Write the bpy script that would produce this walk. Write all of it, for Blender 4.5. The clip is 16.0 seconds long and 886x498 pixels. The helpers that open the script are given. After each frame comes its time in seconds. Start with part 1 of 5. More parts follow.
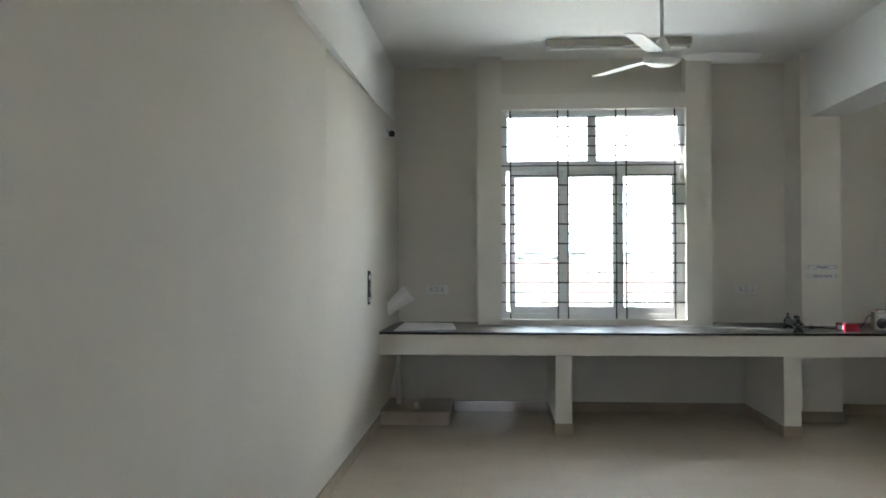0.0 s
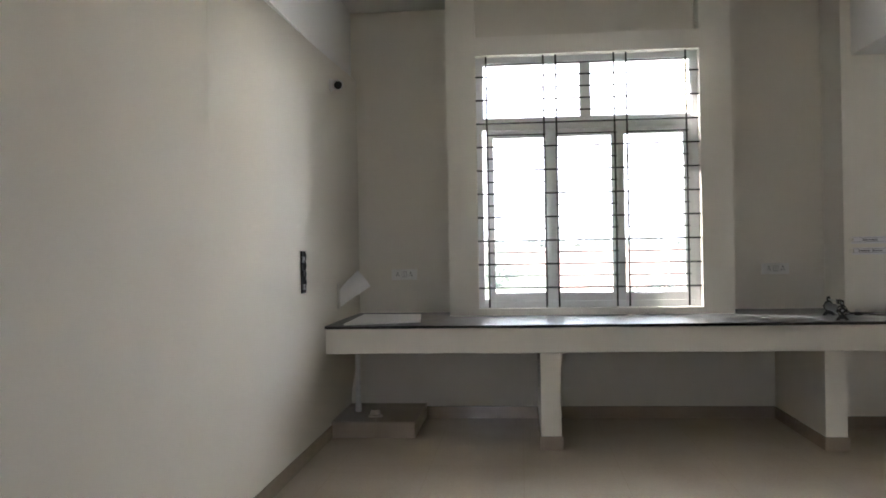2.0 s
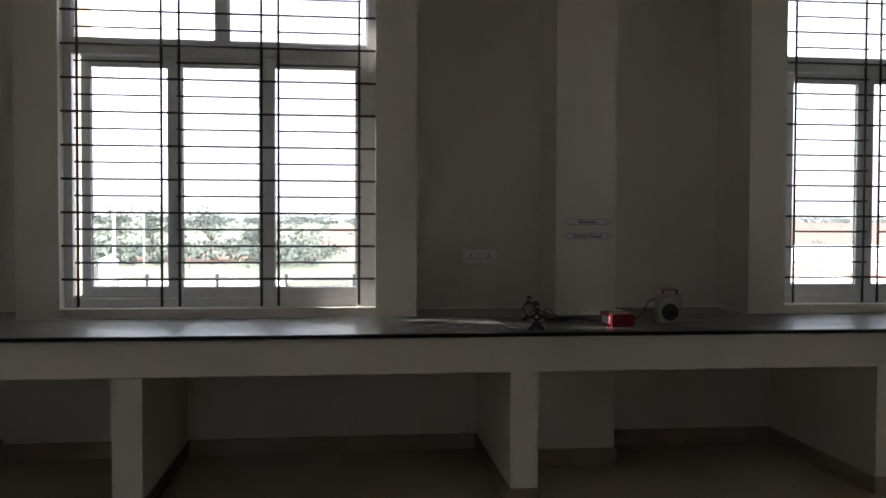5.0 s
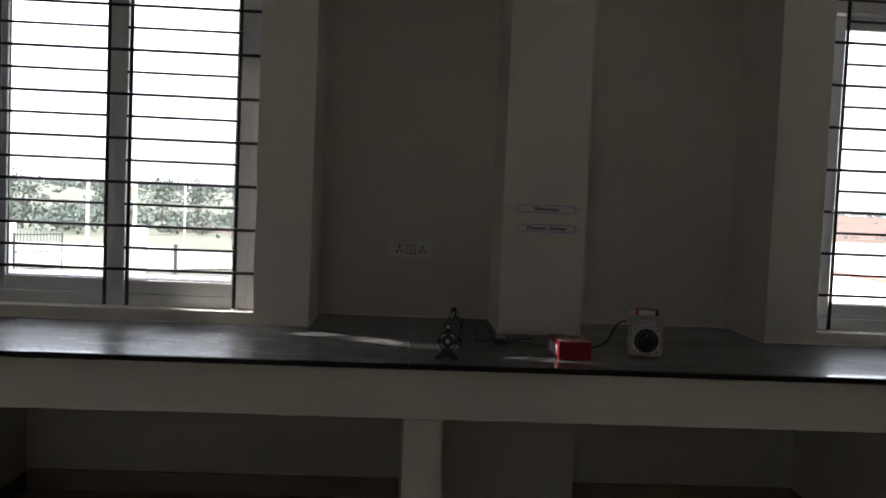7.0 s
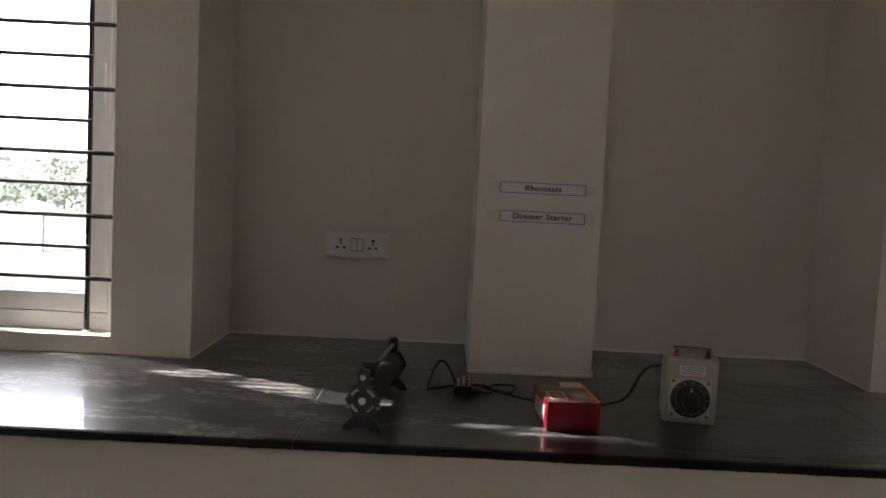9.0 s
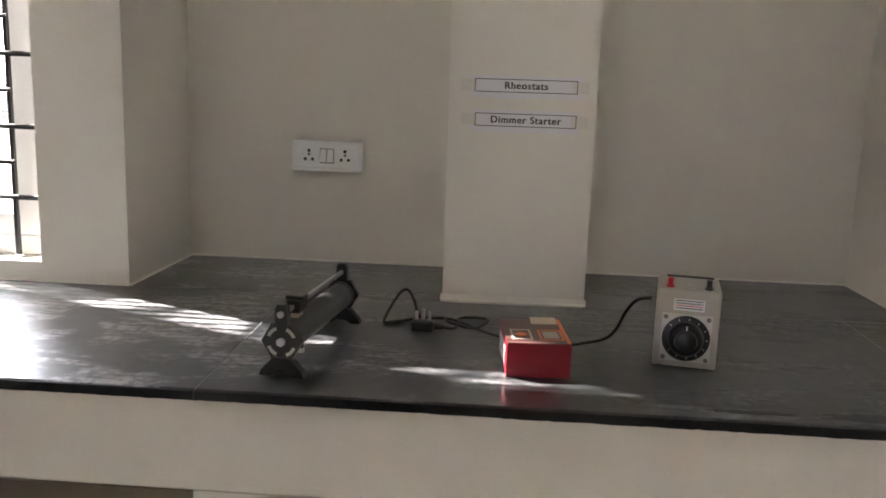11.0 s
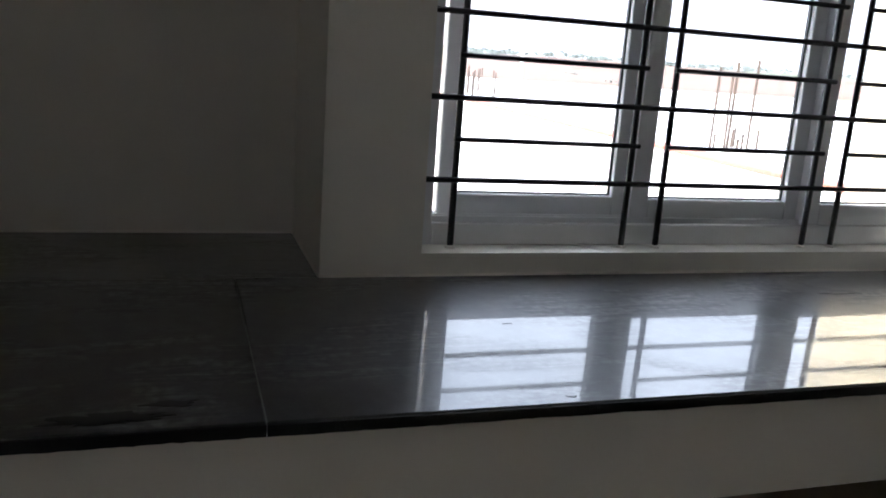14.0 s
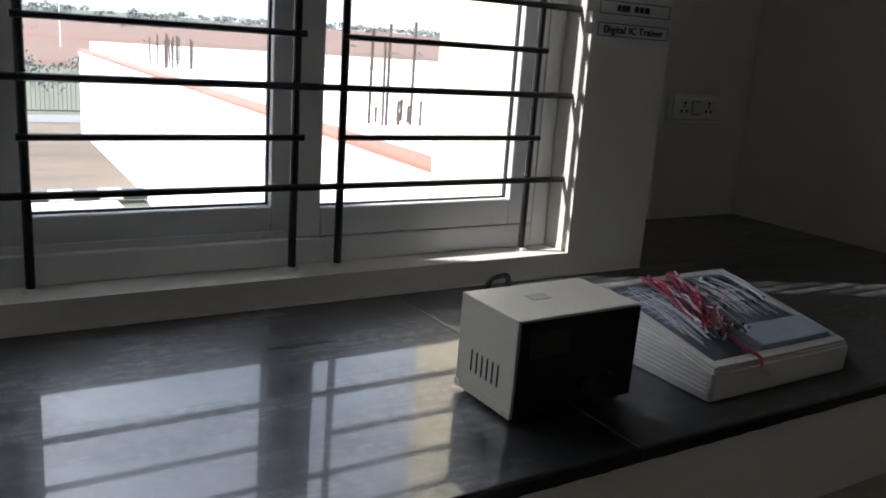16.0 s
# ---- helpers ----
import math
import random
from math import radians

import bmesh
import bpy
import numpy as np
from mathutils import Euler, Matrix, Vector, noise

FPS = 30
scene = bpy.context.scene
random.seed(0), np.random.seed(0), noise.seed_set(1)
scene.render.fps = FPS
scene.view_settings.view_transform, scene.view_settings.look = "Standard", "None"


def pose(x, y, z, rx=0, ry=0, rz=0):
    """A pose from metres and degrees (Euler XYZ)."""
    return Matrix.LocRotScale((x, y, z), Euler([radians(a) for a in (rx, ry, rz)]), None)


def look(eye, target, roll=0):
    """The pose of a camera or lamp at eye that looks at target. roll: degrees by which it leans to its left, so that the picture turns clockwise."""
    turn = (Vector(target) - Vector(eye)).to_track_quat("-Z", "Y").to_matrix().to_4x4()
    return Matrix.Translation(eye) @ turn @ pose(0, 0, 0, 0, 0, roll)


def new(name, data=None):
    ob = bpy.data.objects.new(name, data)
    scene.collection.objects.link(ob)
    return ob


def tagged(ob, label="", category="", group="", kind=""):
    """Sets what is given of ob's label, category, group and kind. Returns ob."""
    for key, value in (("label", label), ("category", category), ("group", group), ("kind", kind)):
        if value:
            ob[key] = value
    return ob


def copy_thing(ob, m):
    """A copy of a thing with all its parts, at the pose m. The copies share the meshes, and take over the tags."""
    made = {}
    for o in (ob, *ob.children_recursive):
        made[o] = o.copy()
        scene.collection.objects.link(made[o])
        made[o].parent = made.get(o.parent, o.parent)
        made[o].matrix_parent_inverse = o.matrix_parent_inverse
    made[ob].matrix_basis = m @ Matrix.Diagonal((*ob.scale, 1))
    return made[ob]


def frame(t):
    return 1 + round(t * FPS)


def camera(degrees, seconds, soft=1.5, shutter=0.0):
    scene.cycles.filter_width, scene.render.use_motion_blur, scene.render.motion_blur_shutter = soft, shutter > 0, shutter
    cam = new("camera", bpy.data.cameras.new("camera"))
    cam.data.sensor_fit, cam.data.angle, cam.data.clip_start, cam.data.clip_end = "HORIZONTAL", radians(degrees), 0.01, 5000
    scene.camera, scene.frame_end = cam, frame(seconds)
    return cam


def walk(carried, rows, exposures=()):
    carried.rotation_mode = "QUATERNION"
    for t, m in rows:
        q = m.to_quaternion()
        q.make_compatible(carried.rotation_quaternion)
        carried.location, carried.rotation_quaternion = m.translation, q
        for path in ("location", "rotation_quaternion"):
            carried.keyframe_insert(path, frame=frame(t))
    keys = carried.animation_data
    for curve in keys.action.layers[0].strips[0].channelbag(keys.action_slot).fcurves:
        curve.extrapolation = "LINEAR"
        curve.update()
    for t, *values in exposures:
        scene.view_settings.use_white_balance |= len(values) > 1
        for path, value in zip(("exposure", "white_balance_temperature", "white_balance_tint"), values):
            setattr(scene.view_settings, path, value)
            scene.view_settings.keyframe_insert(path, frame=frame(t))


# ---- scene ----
cam = camera(56.0, 16.0, soft=1.8)
PATH = [
    (0, (0.227, -0.1, 1.485), (0.099, 1.895, 1.517), -0.1),
    (0.5, (0.321, 0.233, 1.435), (0.218, 2.23, 1.446), -0.4),
    (1, (0.363, 0.616, 1.416), (0.224, 2.612, 1.423), -1.1),
    (1.5, (0.513, 0.915, 1.438), (0.306, 2.904, 1.445), -1.6),
    (2, (0.595, 1.251, 1.402), (0.413, 3.242, 1.408), -1.0),
    (2.5, (0.766, 1.632, 1.416), (0.831, 3.631, 1.369), -1.2),
    (3, (1.007, 1.92, 1.354), (1.233, 3.906, 1.293), -0.5),
    (5.5, (2.037, 3.286, 1.409), (2.252, 5.274, 1.359), 0.8),
    (6, (2.236, 3.557, 1.41), (2.435, 5.546, 1.362), 2.7),
    (6.5, (2.401, 3.904, 1.428), (2.577, 5.895, 1.353), 2.6),
    (7, (2.593, 4.199, 1.431), (2.692, 6.194, 1.328), 2.4),
    (7.5, (2.682, 4.564, 1.396), (2.74, 6.56, 1.275), 2.7),
    (8, (2.765, 4.848, 1.425), (2.783, 6.842, 1.266), 2.2),
    (8.5, (2.889, 5.096, 1.408), (2.828, 7.09, 1.263), 2.6),
    (9, (2.929, 5.339, 1.423), (2.927, 7.334, 1.278), 2.8),
    (11.5, (3.205, 5.683, 1.395), (3.06, 7.638, 1.008), 1.8),
    (12, (3.245, 5.68, 1.385), (3.222, 7.641, 0.997), 1.6),
    (12.5, (3.322, 5.724, 1.372), (3.524, 7.679, 1.001), 1.6),
    (13, (3.459, 5.868, 1.395), (3.901, 7.778, 1.005), 1.5),
    (13.5, (3.643, 5.945, 1.367), (4.174, 7.826, 0.956), 2.1),
    (14, (3.89, 5.991, 1.38), (4.496, 7.843, 0.929), 4.1),
    (14.5, (4.133, 6.109, 1.387), (4.834, 7.927, 0.933), 4.0),
    (15, (4.408, 6.185, 1.384), (5.177, 7.975, 0.929), 3.3),
    (15.5, (4.661, 6.219, 1.382), (5.55, 7.944, 0.899), 3.7),
    (16, (4.891, 6.341, 1.385), (5.941, 7.974, 0.907), 4.1),
]
EXPOSURES = [(0.0, 3.3, 5750, 6), (1.5, 3.38, 6100, 12), (2.0, 3.3, 6150, 13), (2.5, 2.95, 6250, 14), (3.0, 2.6, 6300, 15), (5.5, 1.55, 6300, 14), (7.0, 1.4, 6300, 14), (7.5, 1.65, 6300, 14), (8.0, 1.65, 6400, 15), (8.5, 2.05, 6500, 16), (9.0, 2.5, 6650, 17), (11.5, 4.2, 6300, 17), (12.0, 4.3, 6250, 15), (12.5, 4.3, 6350, 15), (13.0, 3.2, 6250, 14), (13.5, 2.35, 6050, 13), (14.0, 1.75, 5900, 13), (14.5, 0.95, 5750, 13), (15.0, 0.7, 5800, 13), (15.5, 0.6, 5850, 13), (16.0, 0.9, 6000, 13)]
walk(cam, [(t, look(eye, target, roll)) for t, eye, target, roll in PATH], EXPOSURES)

# ---- sky and sun ----
SUN = Vector((-1.0, 0.41, 1.062)).normalized()
world = bpy.data.worlds.new("sky")
scene.world = world
world.use_nodes = True
wn, wl = world.node_tree.nodes, world.node_tree.links
wn.clear()
w_out, w_bg, sky = wn.new("ShaderNodeOutputWorld"), wn.new("ShaderNodeBackground"), wn.new("ShaderNodeTexSky")
sky.sky_type, sky.sun_disc = "NISHITA", False
sky.sun_elevation, sky.sun_rotation = math.asin(SUN.z), math.atan2(SUN.x, SUN.y)
sky.dust_density, sky.air_density = 3.0, 1.2
w_co, w_cloud, w_ramp, w_mix = wn.new("ShaderNodeTexCoord"), wn.new("ShaderNodeTexNoise"), wn.new("ShaderNodeValToRGB"), wn.new("ShaderNodeMix")
w_cloud.inputs["Scale"].default_value, w_cloud.inputs["Detail"].default_value = 3.2, 7.0
w_ramp.color_ramp.elements[0].position, w_ramp.color_ramp.elements[1].position = 0.30, 0.62
w_ramp.color_ramp.elements[0].color = (0.30, 0.30, 0.30, 1)
w_mix.data_type = "RGBA"
w_mix.inputs[7].default_value = (16.0, 16.3, 17.2, 1)
w_bg.inputs["Strength"].default_value = 0.15
wl.new(w_co.outputs["Generated"], w_cloud.inputs["Vector"])
wl.new(w_cloud.outputs[0], w_ramp.inputs[0])
wl.new(w_ramp.outputs[0], w_mix.inputs[0])
wl.new(sky.outputs[0], w_mix.inputs[6])
# hazy sky: paler overhead than at the horizon, and a wide glow round the sun
w_sep, w_dot, w_up, w_glow, w_pow, w_sum, w_gain = wn.new("ShaderNodeSeparateXYZ"), wn.new("ShaderNodeVectorMath"), wn.new("ShaderNodeMath"), wn.new("ShaderNodeMath"), wn.new("ShaderNodeMath"), wn.new("ShaderNodeMath"), wn.new("ShaderNodeVectorMath")
w_dot.operation, w_gain.operation = "DOT_PRODUCT", "SCALE"
w_dot.inputs[1].default_value = SUN
wl.new(w_co.outputs["Generated"], w_sep.inputs[0])
wl.new(w_co.outputs["Generated"], w_dot.inputs[0])
w_up.operation, w_up.use_clamp = "MULTIPLY_ADD", True
w_up.inputs[1].default_value, w_up.inputs[2].default_value = 0.80, 0.46
wl.new(w_sep.outputs["Z"], w_up.inputs[0])
w_glow.operation = "MAXIMUM"
w_glow.inputs[1].default_value = 0.0
wl.new(w_dot.outputs["Value"], w_glow.inputs[0])
w_pow.operation = "POWER"
w_pow.inputs[1].default_value = 4.0
wl.new(w_glow.outputs[0], w_pow.inputs[0])
w_sum.operation = "MULTIPLY_ADD"
w_sum.inputs[1].default_value = 1.3
wl.new(w_pow.outputs[0], w_sum.inputs[0])
wl.new(w_up.outputs[0], w_sum.inputs[2])
wl.new(w_mix.outputs[2], w_gain.inputs[0])
wl.new(w_sum.outputs[0], w_gain.inputs["Scale"])
wl.new(w_gain.outputs[0], w_bg.inputs[0])
wl.new(w_bg.outputs[0], w_out.inputs[0])

sun = new("sun", bpy.data.lights.new("sun", "SUN"))
sun.data.energy, sun.data.angle, sun.data.color = 3.4, radians(0.6), (1.0, 0.95, 0.87)
sun.matrix_world = look(SUN * 60, (0, 0, 0))


# ---- materials ----
def material(name, color, rough=0.6, metal=0.0, spec=0.5, vary=0.0, scale=6.0, grain=0.0, grain_scale=120.0, bump=0.0, second=None, clear=0.0, rough_vary=0.0, stretch=(1, 1, 1)):
    m = bpy.data.materials.new(name)
    m.use_nodes = True
    n, l = m.node_tree.nodes, m.node_tree.links
    b = n["Principled BSDF"]
    b.inputs["Roughness"].default_value, b.inputs["Metallic"].default_value = rough, metal
    b.inputs["Specular IOR Level"].default_value, b.inputs["Coat Weight"].default_value = spec, clear
    b.inputs["Base Color"].default_value = (*color, 1)
    if vary or grain or bump or second or rough_vary:
        co, mp, big, fine = n.new("ShaderNodeTexCoord"), n.new("ShaderNodeMapping"), n.new("ShaderNodeTexNoise"), n.new("ShaderNodeTexNoise")
        mp.inputs["Scale"].default_value = stretch
        l.new(co.outputs["Object"], mp.inputs[0])
        for t, s, d in ((big, scale, 6.0), (fine, grain_scale, 3.0)):
            t.inputs["Scale"].default_value, t.inputs["Detail"].default_value = s, d
            l.new(mp.outputs[0], t.inputs["Vector"])
        ramp = n.new("ShaderNodeValToRGB")
        ramp.color_ramp.elements[0].position, ramp.color_ramp.elements[1].position = 0.32, 0.68
        other = second if second else tuple(c * (1 - vary) for c in color)
        ramp.color_ramp.elements[0].color, ramp.color_ramp.elements[1].color = (*other, 1), (*color, 1)
        l.new(big.outputs[0], ramp.inputs[0])
        mix = n.new("ShaderNodeMix")
        mix.data_type, mix.blend_type = "RGBA", "OVERLAY"
        mix.inputs[0].default_value = grain
        l.new(ramp.outputs[0], mix.inputs[6])
        l.new(fine.outputs[0], mix.inputs[7])
        l.new(mix.outputs[2], b.inputs["Base Color"])
        if rough_vary:
            rr = n.new("ShaderNodeMapRange")
            rr.inputs[3].default_value, rr.inputs[4].default_value = max(0.02, rough - rough_vary), rough + rough_vary
            l.new(big.outputs[0], rr.inputs[0])
            l.new(rr.outputs[0], b.inputs["Roughness"])
        if bump:
            bp = n.new("ShaderNodeBump")
            bp.inputs["Strength"].default_value, bp.inputs["Distance"].default_value = bump, 0.004
            l.new(fine.outputs[0], bp.inputs["Height"])
            l.new(bp.outputs[0], b.inputs["Normal"])
    return m


PAINT = material("wall_paint", (0.76, 0.72, 0.635), 0.75, vary=0.05, scale=1.3, grain=0.08, grain_scale=260, bump=0.10)
SURROUND = material("white_paint", (0.82, 0.785, 0.71), 0.6, vary=0.04, scale=2.0, grain=0.06, grain_scale=220, bump=0.08)
CEILING = material("ceiling_paint", (0.82, 0.815, 0.79), 0.85, vary=0.03, scale=0.9, grain=0.05, bump=0.06)
SKIRT = material("skirting_tile", (0.40, 0.33, 0.26), 0.08, vary=0.15, scale=5, grain=0.1)
UPVC = material("white_upvc", (0.86, 0.865, 0.87), 0.32, vary=0.05, scale=9, grain=0.04)
ROD = material("black_iron", (0.022, 0.022, 0.025), 0.45, metal=0.2, vary=0.3, scale=20, grain=0.2, bump=0.1)
WHITE_PLASTIC = material("white_plastic", (0.80, 0.79, 0.76), 0.3, vary=0.04, scale=12)
IVORY = material("ivory_plastic", (0.72, 0.70, 0.64), 0.35, vary=0.05, scale=10)
BLACK = material("black_plastic", (0.015, 0.015, 0.016), 0.32, vary=0.3, scale=30, grain=0.1)
CABLE = material("black_cable", (0.012, 0.012, 0.013), 0.5)
STEEL = material("brushed_steel", (0.62, 0.62, 0.62), 0.28, metal=1.0, vary=0.15, scale=30, stretch=(1, 8, 1))
DARK_STEEL = material("dull_screw", (0.22, 0.21, 0.19), 0.45, metal=0.6)
BRASS = material("pale_metal", (0.70, 0.66, 0.56), 0.3, metal=1.0)
COIL = material("resistance_wire", (0.11, 0.11, 0.11), 0.36, metal=0.8, vary=0.25, scale=9, stretch=(1, 60, 1))
RED_CARD = material("red_card", (0.25, 0.010, 0.022), 0.4, vary=0.12, scale=14, grain=0.08)
DARK_CARD = material("printed_dark_card", (0.10, 0.045, 0.04), 0.35, vary=0.2, scale=20)
ORANGE = material("orange_print", (0.80, 0.20, 0.07), 0.4)
CREAM_PRINT = material("cream_print", (0.72, 0.60, 0.50), 0.4)
GREY_METAL = material("grey_enamel", (0.47, 0.445, 0.385), 0.38, metal=0.1, vary=0.06, scale=10, grain=0.05)
PANEL_METAL = material("aluminium_panel", (0.64, 0.63, 0.60), 0.35, metal=0.5, vary=0.05, scale=20, grain=0.05)
LEAD_RED = material("crimson_lead", (0.50, 0.018, 0.06), 0.35)
RED_PLASTIC = material("red_plastic", (0.62, 0.03, 0.04), 0.3)
PAPER = material("label_paper", (0.78, 0.77, 0.80), 0.6, vary=0.03, scale=20, grain=0.03)
TAPE = material("clear_tape", (0.77, 0.74, 0.68), 0.25)
INK = material("black_ink", (0.03, 0.028, 0.03), 0.6)
CREAM_CASE = material("cream_enamel_case", (0.70, 0.645, 0.53), 0.4, vary=0.07, scale=8, grain=0.06, bump=0.03)
SMOKED = material("dark_front_panel", (0.010, 0.010, 0.011), 0.4, spec=0.25, vary=0.4, scale=16)
TRAINER_CASE = material("ivory_case", (0.70, 0.69, 0.64), 0.35, vary=0.05, scale=8)
BOARD_GREEN = material("circuit_panel", (0.05, 0.085, 0.08), 0.3, second=(0.10, 0.12, 0.16), scale=34)
BOARD_BLUE = material("pale_panel_print", (0.42, 0.50, 0.58), 0.35, vary=0.1, scale=20)
SHEET_WHITE = material("white_sheet", (0.80, 0.79, 0.77), 0.5, vary=0.04, scale=4)
DARK_HOLE = material("dark_recess", (0.02, 0.02, 0.02), 0.8)
FAN_WHITE = material("fan_enamel", (0.80, 0.80, 0.78), 0.3, vary=0.04, scale=8)
TUBE = material("tube_glass", (0.85, 0.86, 0.84), 0.2)
PLATFORM = material("platform_tile", (0.46, 0.39, 0.31), 0.35, vary=0.15, scale=4, grain=0.1)
EXTERIOR = material("cream_exterior_paint", (0.78, 0.66, 0.46), 0.8, vary=0.06, scale=2, grain=0.08, bump=0.1)


def glass_material():
    m = bpy.data.materials.new("window_glass")
    m.use_nodes = True
    n, l = m.node_tree.nodes, m.node_tree.links
    n.remove(n["Principled BSDF"])
    clear, gloss, mix, fr = n.new("ShaderNodeBsdfTransparent"), n.new("ShaderNodeBsdfGlossy"), n.new("ShaderNodeMixShader"), n.new("ShaderNodeFresnel")
    clear.inputs[0].default_value = (0.93, 0.95, 0.95, 1)
    gloss.inputs["Roughness"].default_value = 0.01
    fr.inputs[0].default_value = 1.25
    l.new(fr.outputs[0], mix.inputs[0])
    l.new(clear.outputs[0], mix.inputs[1])
    l.new(gloss.outputs[0], mix.inputs[2])
    l.new(mix.outputs[0], n["Material Output"].inputs[0])
    return m


GLASS = glass_material()


def granite_material():
    m = material("dark_granite", (0.030, 0.032, 0.032), 0.42, spec=0.5, clear=0.70, second=(0.008, 0.009, 0.010), scale=30, grain=0.75, grain_scale=240)
    n, l = m.node_tree.nodes, m.node_tree.links
    b, co = n["Principled BSDF"], n.new("ShaderNodeTexCoord")
    smear, warp, ramp = n.new("ShaderNodeTexNoise"), n.new("ShaderNodeMapping"), n.new("ShaderNodeValToRGB")
    warp.inputs["Scale"].default_value, warp.inputs["Rotation"].default_value = (1.5, 3.2, 1.0), (0, 0, 0.5)
    smear.inputs["Scale"].default_value, smear.inputs["Detail"].default_value, smear.inputs["Distortion"].default_value = 2.2, 11.0, 1.0
    ramp.color_ramp.elements[0].position, ramp.color_ramp.elements[1].position = 0.47, 0.575
    l.new(co.outputs["Object"], warp.inputs[0])
    l.new(warp.outputs[0], smear.inputs["Vector"])
    l.new(smear.outputs[0], ramp.inputs[0])
    rr = n.new("ShaderNodeMapRange")
    b.inputs["Coat Roughness"].default_value = 0.035
    rr.inputs[3].default_value, rr.inputs[4].default_value = 0.28, 0.42
    l.new(ramp.outputs[0], rr.inputs[0])
    l.new(rr.outputs[0], b.inputs["Roughness"])
    dust_sheen = n.new("ShaderNodeMix")
    dust_sheen.data_type = "RGBA"
    old = b.inputs["Base Color"].links[0].from_socket
    half = n.new("ShaderNodeMath")
    half.operation = "MULTIPLY"
    # dust and painted-in sky sheen, thickest under the first window, thinning along the counter
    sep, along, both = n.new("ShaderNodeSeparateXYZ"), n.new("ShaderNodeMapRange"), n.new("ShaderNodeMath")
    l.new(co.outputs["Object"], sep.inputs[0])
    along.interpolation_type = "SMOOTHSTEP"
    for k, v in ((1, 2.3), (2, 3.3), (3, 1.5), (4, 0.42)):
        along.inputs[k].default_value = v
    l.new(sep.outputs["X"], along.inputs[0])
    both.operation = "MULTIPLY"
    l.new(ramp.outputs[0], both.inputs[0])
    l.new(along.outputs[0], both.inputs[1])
    speck, fleck, grit = n.new("ShaderNodeTexNoise"), n.new("ShaderNodeMapRange"), n.new("ShaderNodeMath")
    speck.inputs["Scale"].default_value, speck.inputs["Detail"].default_value = 55.0, 4.0
    l.new(co.outputs["Object"], speck.inputs["Vector"])
    for k, v in ((1, 0.38), (2, 0.62), (3, 0.35), (4, 1.15)):
        fleck.inputs[k].default_value = v
    l.new(speck.outputs[0], fleck.inputs[0])
    grit.operation = "MULTIPLY"
    l.new(both.outputs[0], grit.inputs[0])
    l.new(fleck.outputs[0], grit.inputs[1])
    # fine wiped streaks across the dust
    wipe, wiped, streak, streaked = n.new("ShaderNodeMapping"), n.new("ShaderNodeTexNoise"), n.new("ShaderNodeMapRange"), n.new("ShaderNodeMath")
    wipe.inputs["Scale"].default_value, wipe.inputs["Rotation"].default_value = (3.0, 26.0, 1.0), (0, 0, -0.35)
    wiped.inputs["Scale"].default_value, wiped.inputs["Detail"].default_value, wiped.inputs["Distortion"].default_value = 2.0, 7.0, 1.4
    l.new(co.outputs["Object"], wipe.inputs[0])
    l.new(wipe.outputs[0], wiped.inputs["Vector"])
    for k, v in ((1, 0.42), (2, 0.60), (3, 0.35), (4, 1.25)):
        streak.inputs[k].default_value = v
    l.new(wiped.outputs[0], streak.inputs[0])
    streaked.operation = "MULTIPLY"
    l.new(grit.outputs[0], streaked.inputs[0])
    l.new(streak.outputs[0], streaked.inputs[1])
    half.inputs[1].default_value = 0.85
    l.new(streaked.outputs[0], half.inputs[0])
    l.new(half.outputs[0], dust_sheen.inputs[0])
    l.new(old, dust_sheen.inputs[6])
    dust_sheen.inputs[7].default_value = (0.26, 0.26, 0.26, 1)
    l.new(dust_sheen.outputs[2], b.inputs["Base Color"])
    return m


GRANITE = granite_material()
GRANITE_EDGE = material("dark_granite_edge", (0.012, 0.012, 0.012), 0.5, spec=0.25, vary=0.4, scale=30, grain=0.5, grain_scale=200, bump=0.2)


def floor_material():
    m = material("vitrified_floor_tile", (0.54, 0.46, 0.37), 0.16, spec=0.5, vary=0.08, scale=2.2, grain=0.10, grain_scale=60)
    n, l = m.node_tree.nodes, m.node_tree.links
    b, co, br = n["Principled BSDF"], n.new("ShaderNodeTexCoord"), n.new("ShaderNodeTexBrick")
    br.offset = 0.0
    for key, v in (("Scale", 1.0), ("Mortar Size", 0.0016), ("Brick Width", 0.6), ("Row Height", 0.6), ("Mortar Smooth", 0.3)):
        br.inputs[key].default_value = v
    br.inputs["Color1"].default_value, br.inputs["Color2"].default_value, br.inputs["Mortar"].default_value = (1, 1, 1, 1), (0.98, 0.975, 0.97, 1), (0.86, 0.84, 0.82, 1)
    l.new(co.outputs["Object"], br.inputs["Vector"])
    mul = n.new("ShaderNodeMix")
    mul.data_type, mul.blend_type = "RGBA", "MULTIPLY"
    mul.inputs[0].default_value = 1.0
    l.new(b.inputs["Base Color"].links[0].from_socket, mul.inputs[6])
    l.new(br.outputs["Color"], mul.inputs[7])
    l.new(mul.outputs[2], b.inputs["Base Color"])
    rn, rr = n.new("ShaderNodeTexNoise"), n.new("ShaderNodeMapRange")
    rn.inputs["Scale"].default_value, rn.inputs["Detail"].default_value = 3.0, 8.0
    rr.inputs[3].default_value, rr.inputs[4].default_value = 0.13, 0.23
    l.new(co.outputs["Object"], rn.inputs["Vector"])
    l.new(rn.outputs[0], rr.inputs[0])
    l.new(rr.outputs[0], b.inputs["Roughness"])
    return m


FLOOR = floor_material()


